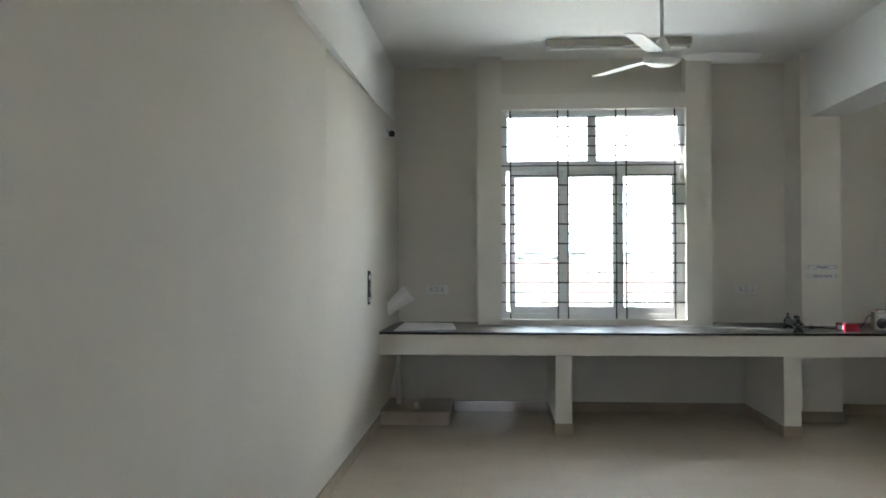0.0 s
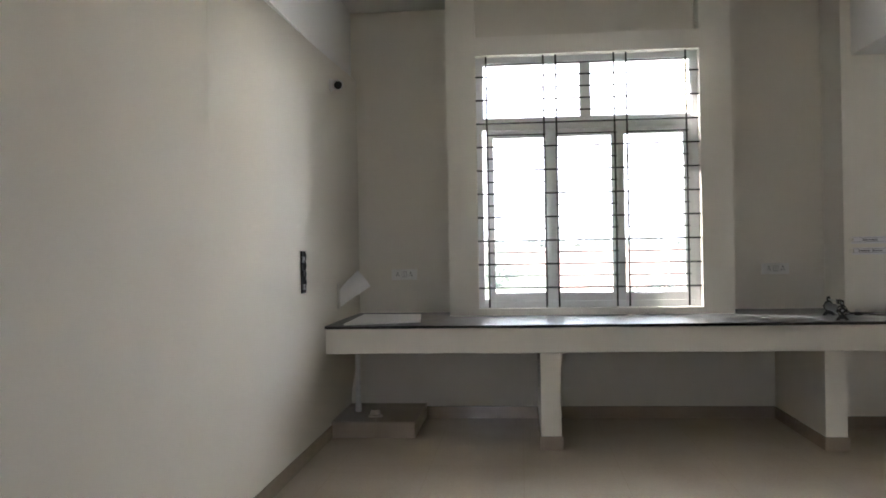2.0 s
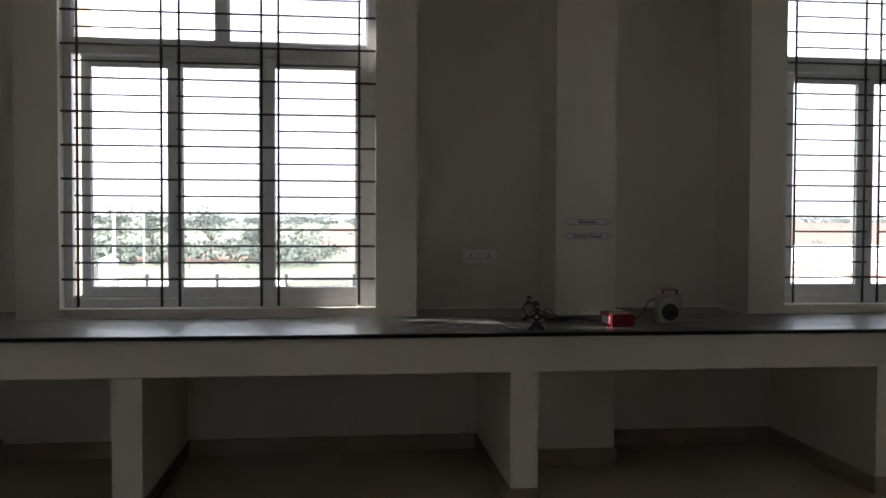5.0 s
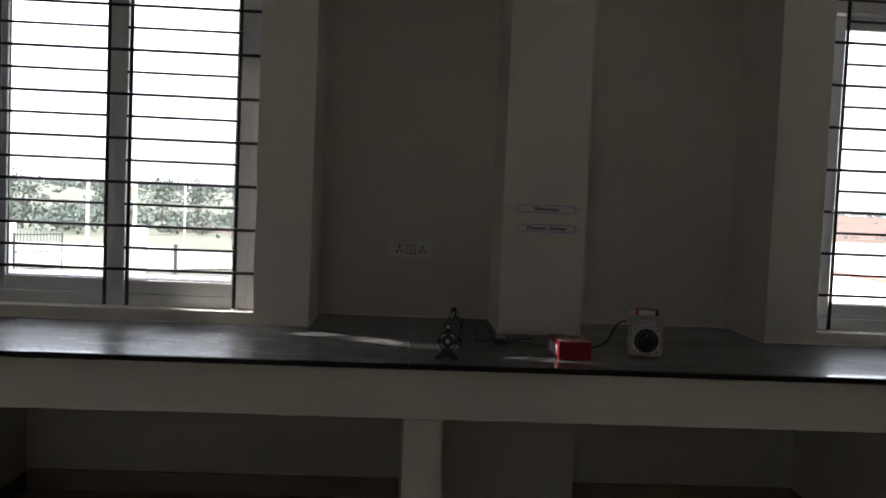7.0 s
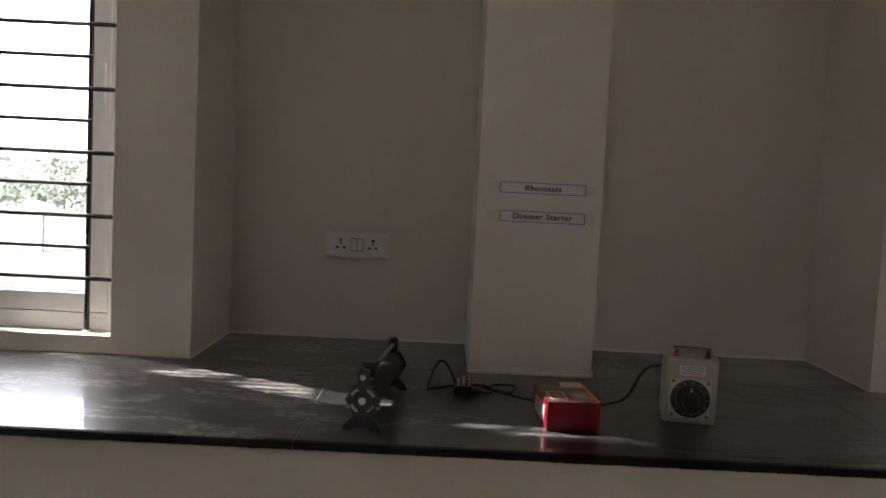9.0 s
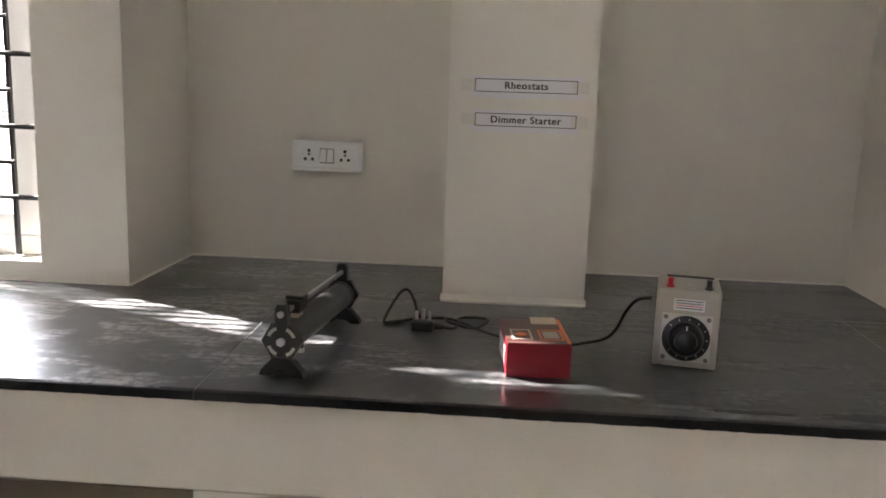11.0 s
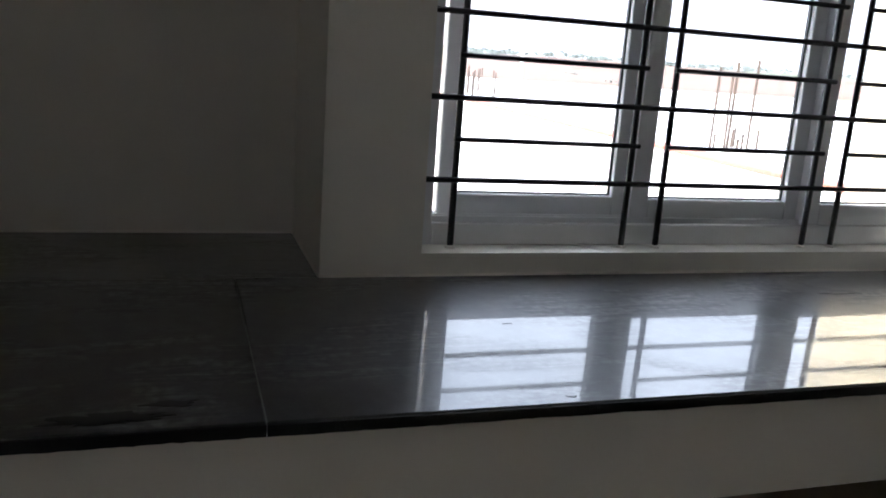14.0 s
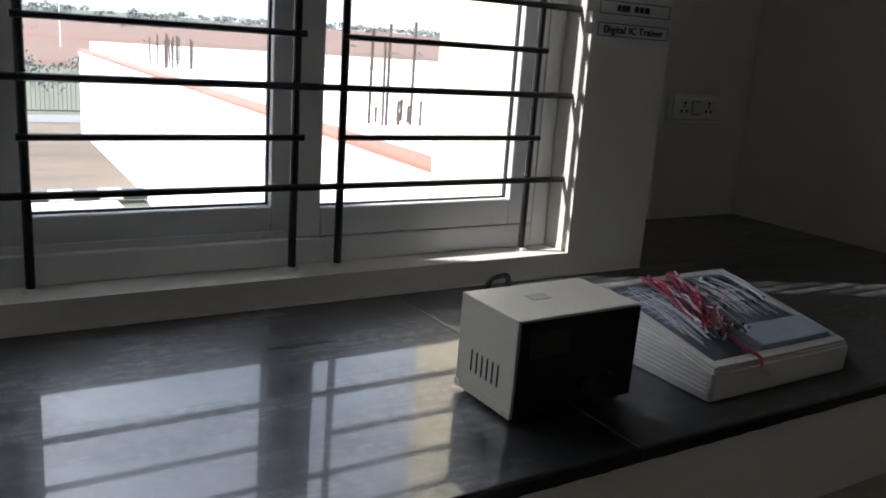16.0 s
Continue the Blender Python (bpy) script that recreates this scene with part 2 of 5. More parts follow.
# ---- mesh helpers ----
def box(bm, x0, x1, y0, y1, z0, z1, bevel=0.0, segs=2):
    m = Matrix.Translation(((x0 + x1) / 2, (y0 + y1) / 2, (z0 + z1) / 2)) @ Matrix.Diagonal((abs(x1 - x0), abs(y1 - y0), abs(z1 - z0), 1))
    made = bmesh.ops.create_cube(bm, size=1.0, matrix=m)["verts"]
    if bevel:
        edges = list({e for v in made for e in v.link_edges})
        bmesh.ops.bevel(bm, geom=edges, offset=bevel, segments=segs, affect="EDGES", profile=0.5)
    return bm


def rod(bm, a, b, r, segs=10, r2=None):
    a, b = Vector(a), Vector(b)
    d = b - a
    m = Matrix.Translation((a + b) / 2) @ d.to_track_quat("Z", "Y").to_matrix().to_4x4()
    bmesh.ops.create_cone(bm, cap_ends=True, segments=segs, radius1=r, radius2=r if r2 is None else r2, depth=d.length, matrix=m)
    return bm


def prism(bm, pts, axis, lo, hi):
    """A flat outline of 2D points pushed along an axis ('x', 'y' or 'z')."""
    put = {"x": lambda p, h: (h, p[0], p[1]), "y": lambda p, h: (p[0], h, p[1]), "z": lambda p, h: (p[0], p[1], h)}[axis]
    a, b = [bm.verts.new(put(p, lo)) for p in pts], [bm.verts.new(put(p, hi)) for p in pts]
    bm.faces.new(a)
    bm.faces.new(b[::-1])
    for i in range(len(pts)):
        j = (i + 1) % len(pts)
        bm.faces.new((a[i], b[i], b[j], a[j]))
    bmesh.ops.recalc_face_normals(bm, faces=bm.faces[:])
    return bm


def smooth_path(pts, steps=8):
    pts = [Vector(p) for p in pts]
    full = [2 * pts[0] - pts[1]] + pts + [2 * pts[-1] - pts[-2]]
    out = []
    for i in range(1, len(full) - 2):
        p0, p1, p2, p3 = full[i - 1:i + 3]
        for k in range(steps):
            u = k / steps
            out.append(0.5 * (2 * p1 + (p2 - p0) * u + (2 * p0 - 5 * p1 + 4 * p2 - p3) * u * u + (3 * p1 - p0 - 3 * p2 + p3) * u ** 3))
    return out + [pts[-1]]


def tube(bm, pts, r, segs=8, steps=8):
    """A round cable along a smooth line through the points."""
    line = smooth_path(pts, steps)
    rings, side = [], Vector((0.3, 0.2, 0.93)).normalized()
    for i, p in enumerate(line):
        d = (line[min(i + 1, len(line) - 1)] - line[max(i - 1, 0)]).normalized()
        side = (side - d * side.dot(d)).normalized()
        up = d.cross(side)
        rings.append([bm.verts.new(p + r * (math.cos(6.2832 * k / segs) * side + math.sin(6.2832 * k / segs) * up)) for k in range(segs)])
    for a, b in zip(rings, rings[1:]):
        for k in range(segs):
            bm.faces.new((a[k], a[(k + 1) % segs], b[(k + 1) % segs], b[k]))
    bm.faces.new(rings[0][::-1])
    bm.faces.new(rings[-1])
    return bm


def disc_profile(bm, profile, m, segs=32):
    """A turned shape: (radius, height) pairs about the z of m."""
    rings = [[bm.verts.new(m @ Vector((r * math.cos(6.28319 * k / segs), r * math.sin(6.28319 * k / segs), h))) for k in range(segs)] for r, h in profile]
    for a, b in zip(rings, rings[1:]):
        for k in range(segs):
            bm.faces.new((a[k], a[(k + 1) % segs], b[(k + 1) % segs], b[k]))
    bm.faces.new(rings[0][::-1])
    bm.faces.new(rings[-1])
    bmesh.ops.recalc_face_normals(bm, faces=bm.faces[:])
    return bm


def part(name, bm, mat, parent=None, label="", shade=False):
    me = bpy.data.meshes.new(name)
    bm.to_mesh(me)
    bm.free()
    if shade:
        for p in me.polygons:
            p.use_smooth = True
        me.set_sharp_from_angle(angle=radians(35))
    me.materials.append(mat)
    ob = new(name, me)
    ob.parent = parent
    if label:
        ob["label"] = label
    return ob


def thing(name, label, category, group="", kind="", at=None):
    ob = new(name)
    ob.empty_display_size = 0.05
    if at is not None:
        ob.matrix_world = at
    return tagged(ob, label, category, group, kind)


def bm_box(*a, **k):
    return box(bmesh.new(), *a, **k)


def structure(name, bm, mat, label, category):
    return tagged(part(name, bm, mat), label, category, kind="structure")


def lettering(name, text, size, m, mat, parent, bold=0.0, depth=0.0004):
    cu = bpy.data.curves.new(name, "FONT")
    cu.body, cu.size, cu.extrude, cu.offset, cu.align_x, cu.align_y = text, size, depth, bold, "CENTER", "CENTER"
    cu.space_character = 1.12
    tmp = bpy.data.objects.new(name, cu)
    scene.collection.objects.link(tmp)
    me = bpy.data.meshes.new_from_object(tmp.evaluated_get(bpy.context.evaluated_depsgraph_get()))
    bpy.data.objects.remove(tmp)
    me.transform(m)
    me.materials.clear()
    me.materials.append(mat)
    ob = new(name, me)
    ob.parent = parent
    return ob


# ---- the room ----
X0, X1, Y0, YB, F, C = -0.83, 7.20, -4.2, 8.155, 0.02, 3.415
WIN = (0.277, 1.979, 0.950, 2.915)      # opening of the first window: x, x, z, z
STEP = 4.128                            # from one window to the next
CT = 0.890                              # top of the granite
CB = CT + 0.0075                        # the same at the wall: the slabs fall slightly to the front
FALL = Matrix.Translation((0, 7.25, CT)) @ Matrix.Rotation(0.016, 4, "X") @ Matrix.Translation((0, -7.25, -CT))

structure("floor", bm_box(X0 - 0.2, X1 + 0.2, Y0 - 0.2, YB + 0.145, F - 0.2, F), FLOOR, "glossy beige vitrified tile floor", "floor")
bm = bm_box(X0 - 0.2, X1 + 0.2, Y0 - 0.2, 7.93, C, C + 0.15)
for x0, x1 in ((X0 - 0.2, WIN[0]), (WIN[1], WIN[0] + STEP), (WIN[1] + STEP, X1 + 0.2)):
    box(bm, x0, x1, 7.93, YB + 0.145, C, C + 0.15)
structure("ceiling", bm, CEILING, "plain white painted ceiling", "ceiling")
structure("wall_left", bm_box(X0 - 0.2, X0, Y0 - 0.2, YB + 0.145, F, C), PAINT, "plain white painted plaster wall", "wall")


def pierced(along, lo, hi, t0, t1, holes, z0, z1):
    """A wall with plain openings; along is 'x' or 'y'."""
    bm = bmesh.new()
    put = (lambda p, q, r, s: box(bm, p, q, t0, t1, r, s)) if along == "x" else (lambda p, q, r, s: box(bm, t0, t1, p, q, r, s))
    cuts = [lo] + [v for h in holes for v in h] + [hi]
    for i in range(0, len(cuts), 2):
        put(cuts[i], cuts[i + 1], F, C)
    for p, q in holes:
        if z0 > F:
            put(p, q, F, z0)
        put(p, q, z1, C)
    return bm


structure("wall_right", pierced("y", Y0 - 0.2, YB + 0.145, X1, X1 + 0.2, (), 0.95, 2.92), PAINT, "plain white painted plaster wall", "wall")
structure("wall_rear", pierced("x", X0, X1, Y0 - 0.2, Y0, ((-0.70, 0.68),), 1.05, 2.08), PAINT, "plain white painted wall with a window opening", "wall")

bm = bmesh.new()
a, b, c, d = WIN
edges_x = [X0, a, b, a + STEP, b + STEP, X1]
for i in (0, 2, 4):
    box(bm, edges_x[i], edges_x[i + 1], YB, YB + 0.145, F, C)
for s in (0, STEP):
    box(bm, a + s, b + s, YB, YB + 0.145, F, c)
    box(bm, a + s, b + s, 7.865, 7.92, 3.06, C)
structure("wall_back", bm, PAINT, "off-white painted plaster wall with two windows", "wall")


def surround(s, name):
    bm = bmesh.new()
    box(bm, 0.051 + s, a + s, 7.717, YB, CT, C)
    box(bm, b + s, 2.211 + s, 7.717, YB, CT, C)
    box(bm, a + s, b + s, 7.717, 7.864, d, 3.06)
    box(bm, a + s, b + s, 7.717, YB, CT, c)
    return structure(name, bm, SURROUND, "white plastered surround projecting round the window", "window surround")


surround(0, "window_surround_1")
surround(STEP, "window_surround_2")
bm = bm_box(3.019, 3.376, 7.739, YB, F, 2.82)
box(bm, 2.765, 3.0188, 7.739, YB, F, 0.799)
box(bm, 3.019, 3.0948, 7.739, YB, 2.82, C)
structure("column", bm, SURROUND, "square white plastered column between the windows", "column")
structure("beam_cross", bm_box(3.095, 3.455, Y0, YB, 2.82, C), CEILING, "deep white plastered ceiling beam over the column", "beam")


def ease(v):
    v = min(1.0, max(0.0, v))
    return v * v * (3 - 2 * v)


# the plaster of the left wall swells softly towards the counter
bm = bmesh.new()
swell = []
for i in range(33):
    y = 5.0 + 2.035 * i / 16 if i <= 16 else 7.035 + (YB - 7.035) * (i - 16) / 16
    deep = 0.046 * (min(y, 7.035) - 5.0) / 2.035 + 0.036 * max(0.0, y - 7.035)
    swell.append([bm.verts.new((X0 + 0.0008 + deep * ease((z - 0.14) / 0.60), y, z)) for z in [0.12 + 0.06 * k for k in range(12)] + [1.2, 1.8, 2.4, 2.769 + 0.075 * (y - Y0) / (YB - Y0)]])
for p, q in zip(swell, swell[1:]):
    for k in range(len(p) - 1):
        bm.faces.new((p[k], p[k + 1], q[k + 1], q[k]))
back = [bm.verts.new((X0, y, z)) for y, z in ((5.0, 0.12), (5.0, 2.824), (YB, 2.844), (YB, 0.12))]
bm.faces.new(back)
bm.faces.new([back[1]] + [p[-1] for p in swell] + [back[2]])
bmesh.ops.recalc_face_normals(bm, faces=bm.faces[:])
for f in bm.faces:
    f.smooth = True
structure("wall_left_thickening", bm, PAINT, "thicker white plaster of the wall beside the counter", "wall")
structure("beam_left", prism(bmesh.new(), [(Y0, 2.77), (YB, 2.845), (YB, C), (Y0, C)], "x", X0, X0 + 0.045), CEILING, "shallow white plastered beam along the wall top", "beam")
structure("baseboard_left", bm_box(X0, X0 + 0.012, Y0, 7.38, F, F + 0.095, bevel=0.002, segs=1), SKIRT, "beige tile skirting along the wall", "baseboard")
structure("baseboard_right", bm_box(X1 - 0.012, X1, Y0, YB, F, F + 0.095, bevel=0.002, segs=1), SKIRT, "beige tile skirting along the wall", "baseboard")
bm = bmesh.new()
for x0, x1 in ((-0.195, 0.727), (0.866, 2.624), (3.376, 4.555), (4.695, 6.46), (6.60, X1)):
    box(bm, x0, x1, YB - 0.012, YB, F, F + 0.095)
box(bm, 2.775, 3.388, 7.727, 7.739, F, F + 0.095)
box(bm, 3.376, 3.388, 7.739, YB, F, F + 0.095)
structure("baseboard_back", bm, SKIRT, "beige tile skirting under the counter", "baseboard")

# outer skin of the building, painted cream, also round the window recesses
bm = bmesh.new()
for i in (0, 2, 4):
    box(bm, edges_x[i] - (0.2 if i == 0 else 0), edges_x[i + 1] + (0.2 if i == 4 else 0), YB + 0.146, YB + 0.160, -0.2, 4.2)
for s in (0, STEP):
    box(bm, a + s, b + s, YB + 0.146, YB + 0.160, -0.2, c)
    box(bm, a + s, b + s, 7.9215, 7.926, 3.061, 4.2)
structure("exterior_render", bm, EXTERIOR, "cream painted outer render of the building", "wall")
bm = bmesh.new()
for s in (0, STEP):
    box(bm, a + s, a + 0.004 + s, 7.902, YB + 0.16, c, d - 0.001)
    box(bm, b - 0.004 + s, b + s, 7.902, YB + 0.16, c, d)
structure("exterior_reveal", bm, EXTERIOR, "cream painted outer window reveals", "wall")


# ---- windows ----
def window(name):
    """Three sliding sashes under a two-light transom, in a white frame."""
    w = thing(name, "white three-panel sliding window with top lights", "window", kind="structure")
    fy0, fy1 = 7.800, 7.897
    bm = bmesh.new()
    for x0, x1, z0, z1 in ((a, a + 0.045, c, d), (b - 0.045, b, c, d), (a + 0.045, b - 0.045, c, c + 0.052), (a + 0.045, b - 0.045, d - 0.048, d)):
        box(bm, x0, x1, fy0, fy1, z0, z1, bevel=0.003)
    part("window_frame", bm, UPVC, w)
    part("transom", bm_box(a + 0.045, b - 0.045, fy0 + 0.002, fy1 - 0.002, 2.345, 2.43, bevel=0.004), UPVC, w)
    part("mullion", bm_box(1.096, 1.158, fy0 + 0.004, fy1 - 0.004, 2.43, d - 0.048, bevel=0.004), UPVC, w)
    bm = bmesh.new()
    for k in range(3):
        box(bm, a + 0.045, b - 0.045, fy0 + 0.014 + 0.03 * k, fy0 + 0.018 + 0.03 * k, c + 0.052, c + 0.066)
    part("track", bm, UPVC, w)
    sashes = ((0.350, 0.869, 0.064, 0.052), (0.853, 1.377, 0.033, 0.052), (1.363, 1.9345, 0.002, 0.067))
    for x0, x1, dy, right in sashes:
        y0, y1, z0, z1 = fy0 + dy, fy0 + dy + 0.030, c + 0.053, 2.345
        bm = bmesh.new()
        box(bm, x0, x0 + 0.052, y0, y1, z0, z1, bevel=0.004)
        box(bm, x1 - right, x1, y0, y1, z0, z1, bevel=0.004)
        box(bm, x0 + 0.052, x1 - right, y0, y1, z0, z0 + 0.058, bevel=0.004)
        box(bm, x0 + 0.052, x1 - right, y0, y1, z1 - 0.058, z1, bevel=0.004)
        sash = part("sash", bm, UPVC, w)
        bm = bmesh.new()
        for gx0, gx1, gz0, gz1 in ((x0 + 0.052, x0 + 0.056, z0 + 0.058, z1 - 0.058), (x1 - right - 0.004, x1 - right, z0 + 0.058, z1 - 0.058), (x0 + 0.056, x1 - right - 0.004, z0 + 0.058, z0 + 0.062)):
            box(bm, gx0, gx1, y0 + 0.017, y1 - 0.004, gz0, gz1)
        part("gasket", bm, BLACK, sash, "thin black rubber gasket")
        pane = part("pane", bm_box(x0 + 0.05, x1 - right + 0.002, y0 + 0.022, y0 + 0.026, z0 + 0.056, z1 - 0.056), GLASS, sash)
        pane.visible_shadow = False
    part("latch", bm_box(1.90, 1.918, 7.797, 7.812, 1.62, 1.74, bevel=0.003), UPVC, w, "white sliding latch")
    for x0, x1 in ((a + 0.045, 1.096), (1.158, b - 0.045)):
        bm = bmesh.new()
        for bx0, bx1, bz0, bz1 in ((x0, x0 + 0.012, 2.43, d - 0.048), (x1 - 0.012, x1, 2.43, d - 0.048), (x0 + 0.012, x1 - 0.012, 2.43, 2.442), (x0 + 0.012, x1 - 0.012, d - 0.06, d - 0.048)):
            box(bm, bx0, bx1, fy0 + 0.02, fy0 + 0.06, bz0, bz1)
        part("bead", bm, UPVC, w)
        pane = part("pane", bm_box(x0 + 0.006, x1 - 0.006, fy0 + 0.04, fy0 + 0.044, 2.436, d - 0.054), GLASS, w)
        pane.visible_shadow = False
    return w


w1 = window("window_1")
w2 = copy_thing(w1, pose(STEP, 0, 0))
w2.name = "window_2"


def grille():
    """Iron bars fixed in the plaster reveal in front of the window."""
    g = thing("window_grille", "black iron security bars set across the window", "window grille", "window grilles")
    xs = [a + o for o in (0.083, 0.527, 0.623, 1.068, 1.162, 1.610)]
    for x in xs:
        part("upright_bar", rod(bmesh.new(), (x, 7.770, c - 0.004), (x, 7.770, d + 0.004), 0.0076, 10), ROD, g)
    for i in range(20):
        z = 1.110 + 0.0915 * i
        if z > d - 0.02:
            break
        if i % 2 == 0:
            part("cross_bar", rod(bmesh.new(), (a - 0.004, 7.7575, z), (b + 0.004, 7.7575, z), 0.0066, 8), ROD, g)
        else:
            for k in (0, 2, 4):
                part("cross_bar", rod(bmesh.new(), (xs[k] - 0.012, 7.7575, z), (xs[k + 1] + 0.012, 7.7575, z), 0.0060, 8), ROD, g)
    for x in xs:
        bm = bmesh.new()
        disc_profile(bm, [(0.014, 0), (0.012, 0.004), (0.008, 0.007)], Matrix.Translation((x, 7.770, c)), 10)
        part("mortar_dab", bm, SURROUND, g, "small dab of white plaster")
    return g


g1 = grille()
copy_thing(g1, pose(STEP, 0, 0))

# ---- counter ----
counter = thing("lab_counter", "long built-in white plastered counter with dark granite top", "counter")
part("apron", bm_box(-0.781, X1, 7.053, 7.15, 0.688, 0.864, bevel=0.004), SURROUND, counter)
part("deck", bm_box(X0, X1, 7.15, YB, 0.80, 0.864), PAINT, counter)
for x0, x1 in ((0.727, 0.866), (2.624, 2.764), (4.555, 4.695), (6.46, 6.60)):
    leg = part("support_wall", prism(bmesh.new(), [(7.053, F), (YB, F), (YB, 0.80), (7.151, 0.80), (7.151, 0.687), (7.053, 0.687)], "x", x0, x1), SURROUND, counter)
    bm = bmesh.new()
    box(bm, x0 - 0.010, x1 + 0.010, 7.041, 7.0525, F, F + 0.092, bevel=0.002, segs=1)
    box(bm, x0 - 0.010, x0 - 0.0005, 7.0525, YB - 0.013, F, F + 0.092, bevel=0.002, segs=1)
    box(bm, x1 + 0.0005, x1 + 0.010, 7.0525, YB - 0.013, F, F + 0.092, bevel=0.002, segs=1)
    part("skirting", bm, SKIRT, leg, "beige tile skirting")


def ragged_edge(x0, x1):
    """The sawn front of a slab, its lower arris chipped."""
    bm = bmesh.new()
    n = int((x1 - x0) / 0.012)
    rows = []
    for i in range(n + 1):
        x = x0 + (x1 - x0) * i / n
        chip = 0.0016 * noise.noise(Vector((x * 21, 0.3, 1.0))) + 0.0014 * noise.noise(Vector((x * 70, 2.0, 1.0)))
        proud = 0.0008 * noise.noise(Vector((x * 33, 5.0, 1.0)))
        zb = 0.8685 + min(0.002, chip)
        rows.append([bm.verts.new(p) for p in ((x, 7.0378, CT - 0.0022), (x, 7.0345 + proud, CT - 0.0030), (x, 7.0342 - proud, zb + 0.002), (x, 7.0378, zb))])
    for p, q in zip(rows, rows[1:]):
        for m in range(4):
            bm.faces.new((p[m], p[(m + 1) % 4], q[(m + 1) % 4], q[m]))
    bm.faces.new(rows[0])
    bm.faces.new(rows[-1][::-1])
    bmesh.ops.recalc_face_normals(bm, faces=bm.faces[:])
    return bm


for x0, x1 in ((X0, 1.02), (1.02, 2.635), (2.635, 4.003), (4.003, 5.672), (5.672, X1)):
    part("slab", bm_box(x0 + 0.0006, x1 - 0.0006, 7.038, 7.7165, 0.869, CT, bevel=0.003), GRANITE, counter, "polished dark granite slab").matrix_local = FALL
    part("slab_edge", ragged_edge(x0 + 0.0008, x1 - 0.0008), GRANITE_EDGE, counter, "rough black slab edge").matrix_local = FALL
for x0, x1 in ((X0, 0.0505), (2.2115, 3.0185), (3.3765, 4.1785), (6.3395, X1)):
    part("slab", bm_box(x0, x1, 7.7175, YB, 0.869, CB - 0.0004, bevel=0.001, segs=1), GRANITE, counter, "polished dark granite slab")

GROUT = material("pale_grout", (0.24, 0.235, 0.225), 0.8, vary=0.3, scale=40)
for x in (1.02, 2.635, 4.003, 5.672):
    part("joint", bm_box(x - 0.0008, x + 0.0008, 7.041, 7.7165, 0.872, CT + 0.0002), GROUT, counter, "pale grout joint").matrix_local = FALL
for x0, x1 in ((2.2115, 3.0185), (3.3765, 4.1785), (6.3395, X1), (X0, 0.0505)):
    part("joint", bm_box(x0, x1, 7.7162, 7.7178, 0.872, CB + 0.0002), GROUT, counter, "pale grout joint")

# dried water marks near the front edge of the granite
STAIN = material("dark_water_mark", (0.008, 0.008, 0.009), 0.35, spec=0.3, vary=0.3, scale=30)
for x, y, w, h, seed in ((3.80, 7.078, 0.10, 0.022, 1.0), (3.88, 7.115, 0.045, 0.012, 2.0), (3.60, 7.075, 0.09, 0.012, 3.0), (4.486, 7.392, 0.011, 0.004, 4.0), (4.464, 7.060, 0.010, 0.004, 5.0), (5.394, 7.531, 0.07, 0.010, 6.0)):
    ring = []
    for i in range(40):
        q = 6.28318 * i / 40
        r = 0.55 + 0.75 * abs(noise.noise(Vector((math.cos(q) * 1.9, math.sin(q) * 1.9, seed * 7.3)))) + 0.25 * noise.noise(Vector((math.cos(q) * 6, math.sin(q) * 6, seed)))
        ring.append((x + w * r * math.cos(q), y + h * r * math.sin(q)))
    part("water_mark", prism(bmesh.new(), ring, "z", CT - 0.0003, CT + 0.0004), STAIN, counter, "dark dried water mark").matrix_local = FALL

# thin plaster fillet where the walls meet the granite
bm = bmesh.new()
for x0, x1 in ((X0, 0.051), (2.211, 3.019), (3.376, 4.179), (6.339, X1)):
    prism(bm, [(YB, CB), (YB - 0.004, CB), (YB, CB + 0.0045)], "x", x0, x1)
for x0, x1 in ((0.051, 2.211), (4.179, 6.339)):
    prism(bm, [(7.717, CB), (7.713, CB), (7.717, CB + 0.0045)], "x", x0, x1)
prism(bm, [(7.739, CB), (7.733, CB), (7.7365, CB + 0.005), (7.739, CB + 0.016)], "x", 3.014, 3.381)
for x, s in ((2.211, 1), (3.019, -1), (3.376, 1), (4.179, -1), (6.339, 1)):
    prism(bm, [(x, CB), (x + 0.004 * s, CB), (x, CB + 0.0045)], "y", 7.72, YB)
structure("plaster_fillet", bm, SURROUND, "pale plaster fillet along the granite joint", "trim")

# ---- outdoors ----
GRASS = material("dry_grass", (0.065, 0.078, 0.042), 0.95, second=(0.092, 0.086, 0.056), scale=0.05, grain=0.5, grain_scale=1.6)
SOIL = material("brown_soil", (0.075, 0.052, 0.034), 0.95, second=(0.125, 0.093, 0.064), scale=0.35, grain=0.5, grain_scale=5, bump=0.4, stretch=(0.35, 1, 1))
RED_SOIL = material("red_soil", (0.125, 0.055, 0.034), 0.95, second=(0.095, 0.060, 0.040), scale=0.06, grain=0.4, grain_scale=1.2, stretch=(0.3, 1, 1))
CONCRETE = material("pale_concrete", (0.58, 0.56, 0.52), 0.9, vary=0.12, scale=0.4, grain=0.3, grain_scale=9)
BUILDING = material("white_building_paint", (0.83, 0.82, 0.78), 0.85, vary=0.05, scale=0.8, grain=0.1)
ROOF_FINISH = material("white_roof_finish", (0.80, 0.79, 0.76), 0.85, vary=0.08, scale=0.5, grain=0.1)
COPING = material("red_coping", (0.36, 0.11, 0.075), 0.8, vary=0.15, scale=1.2, grain=0.2)
RUST = material("rusty_rebar", (0.09, 0.065, 0.05), 0.8, vary=0.3, scale=6)
GREY_PAINT = material("dark_grey_paint", (0.07, 0.07, 0.075), 0.6)
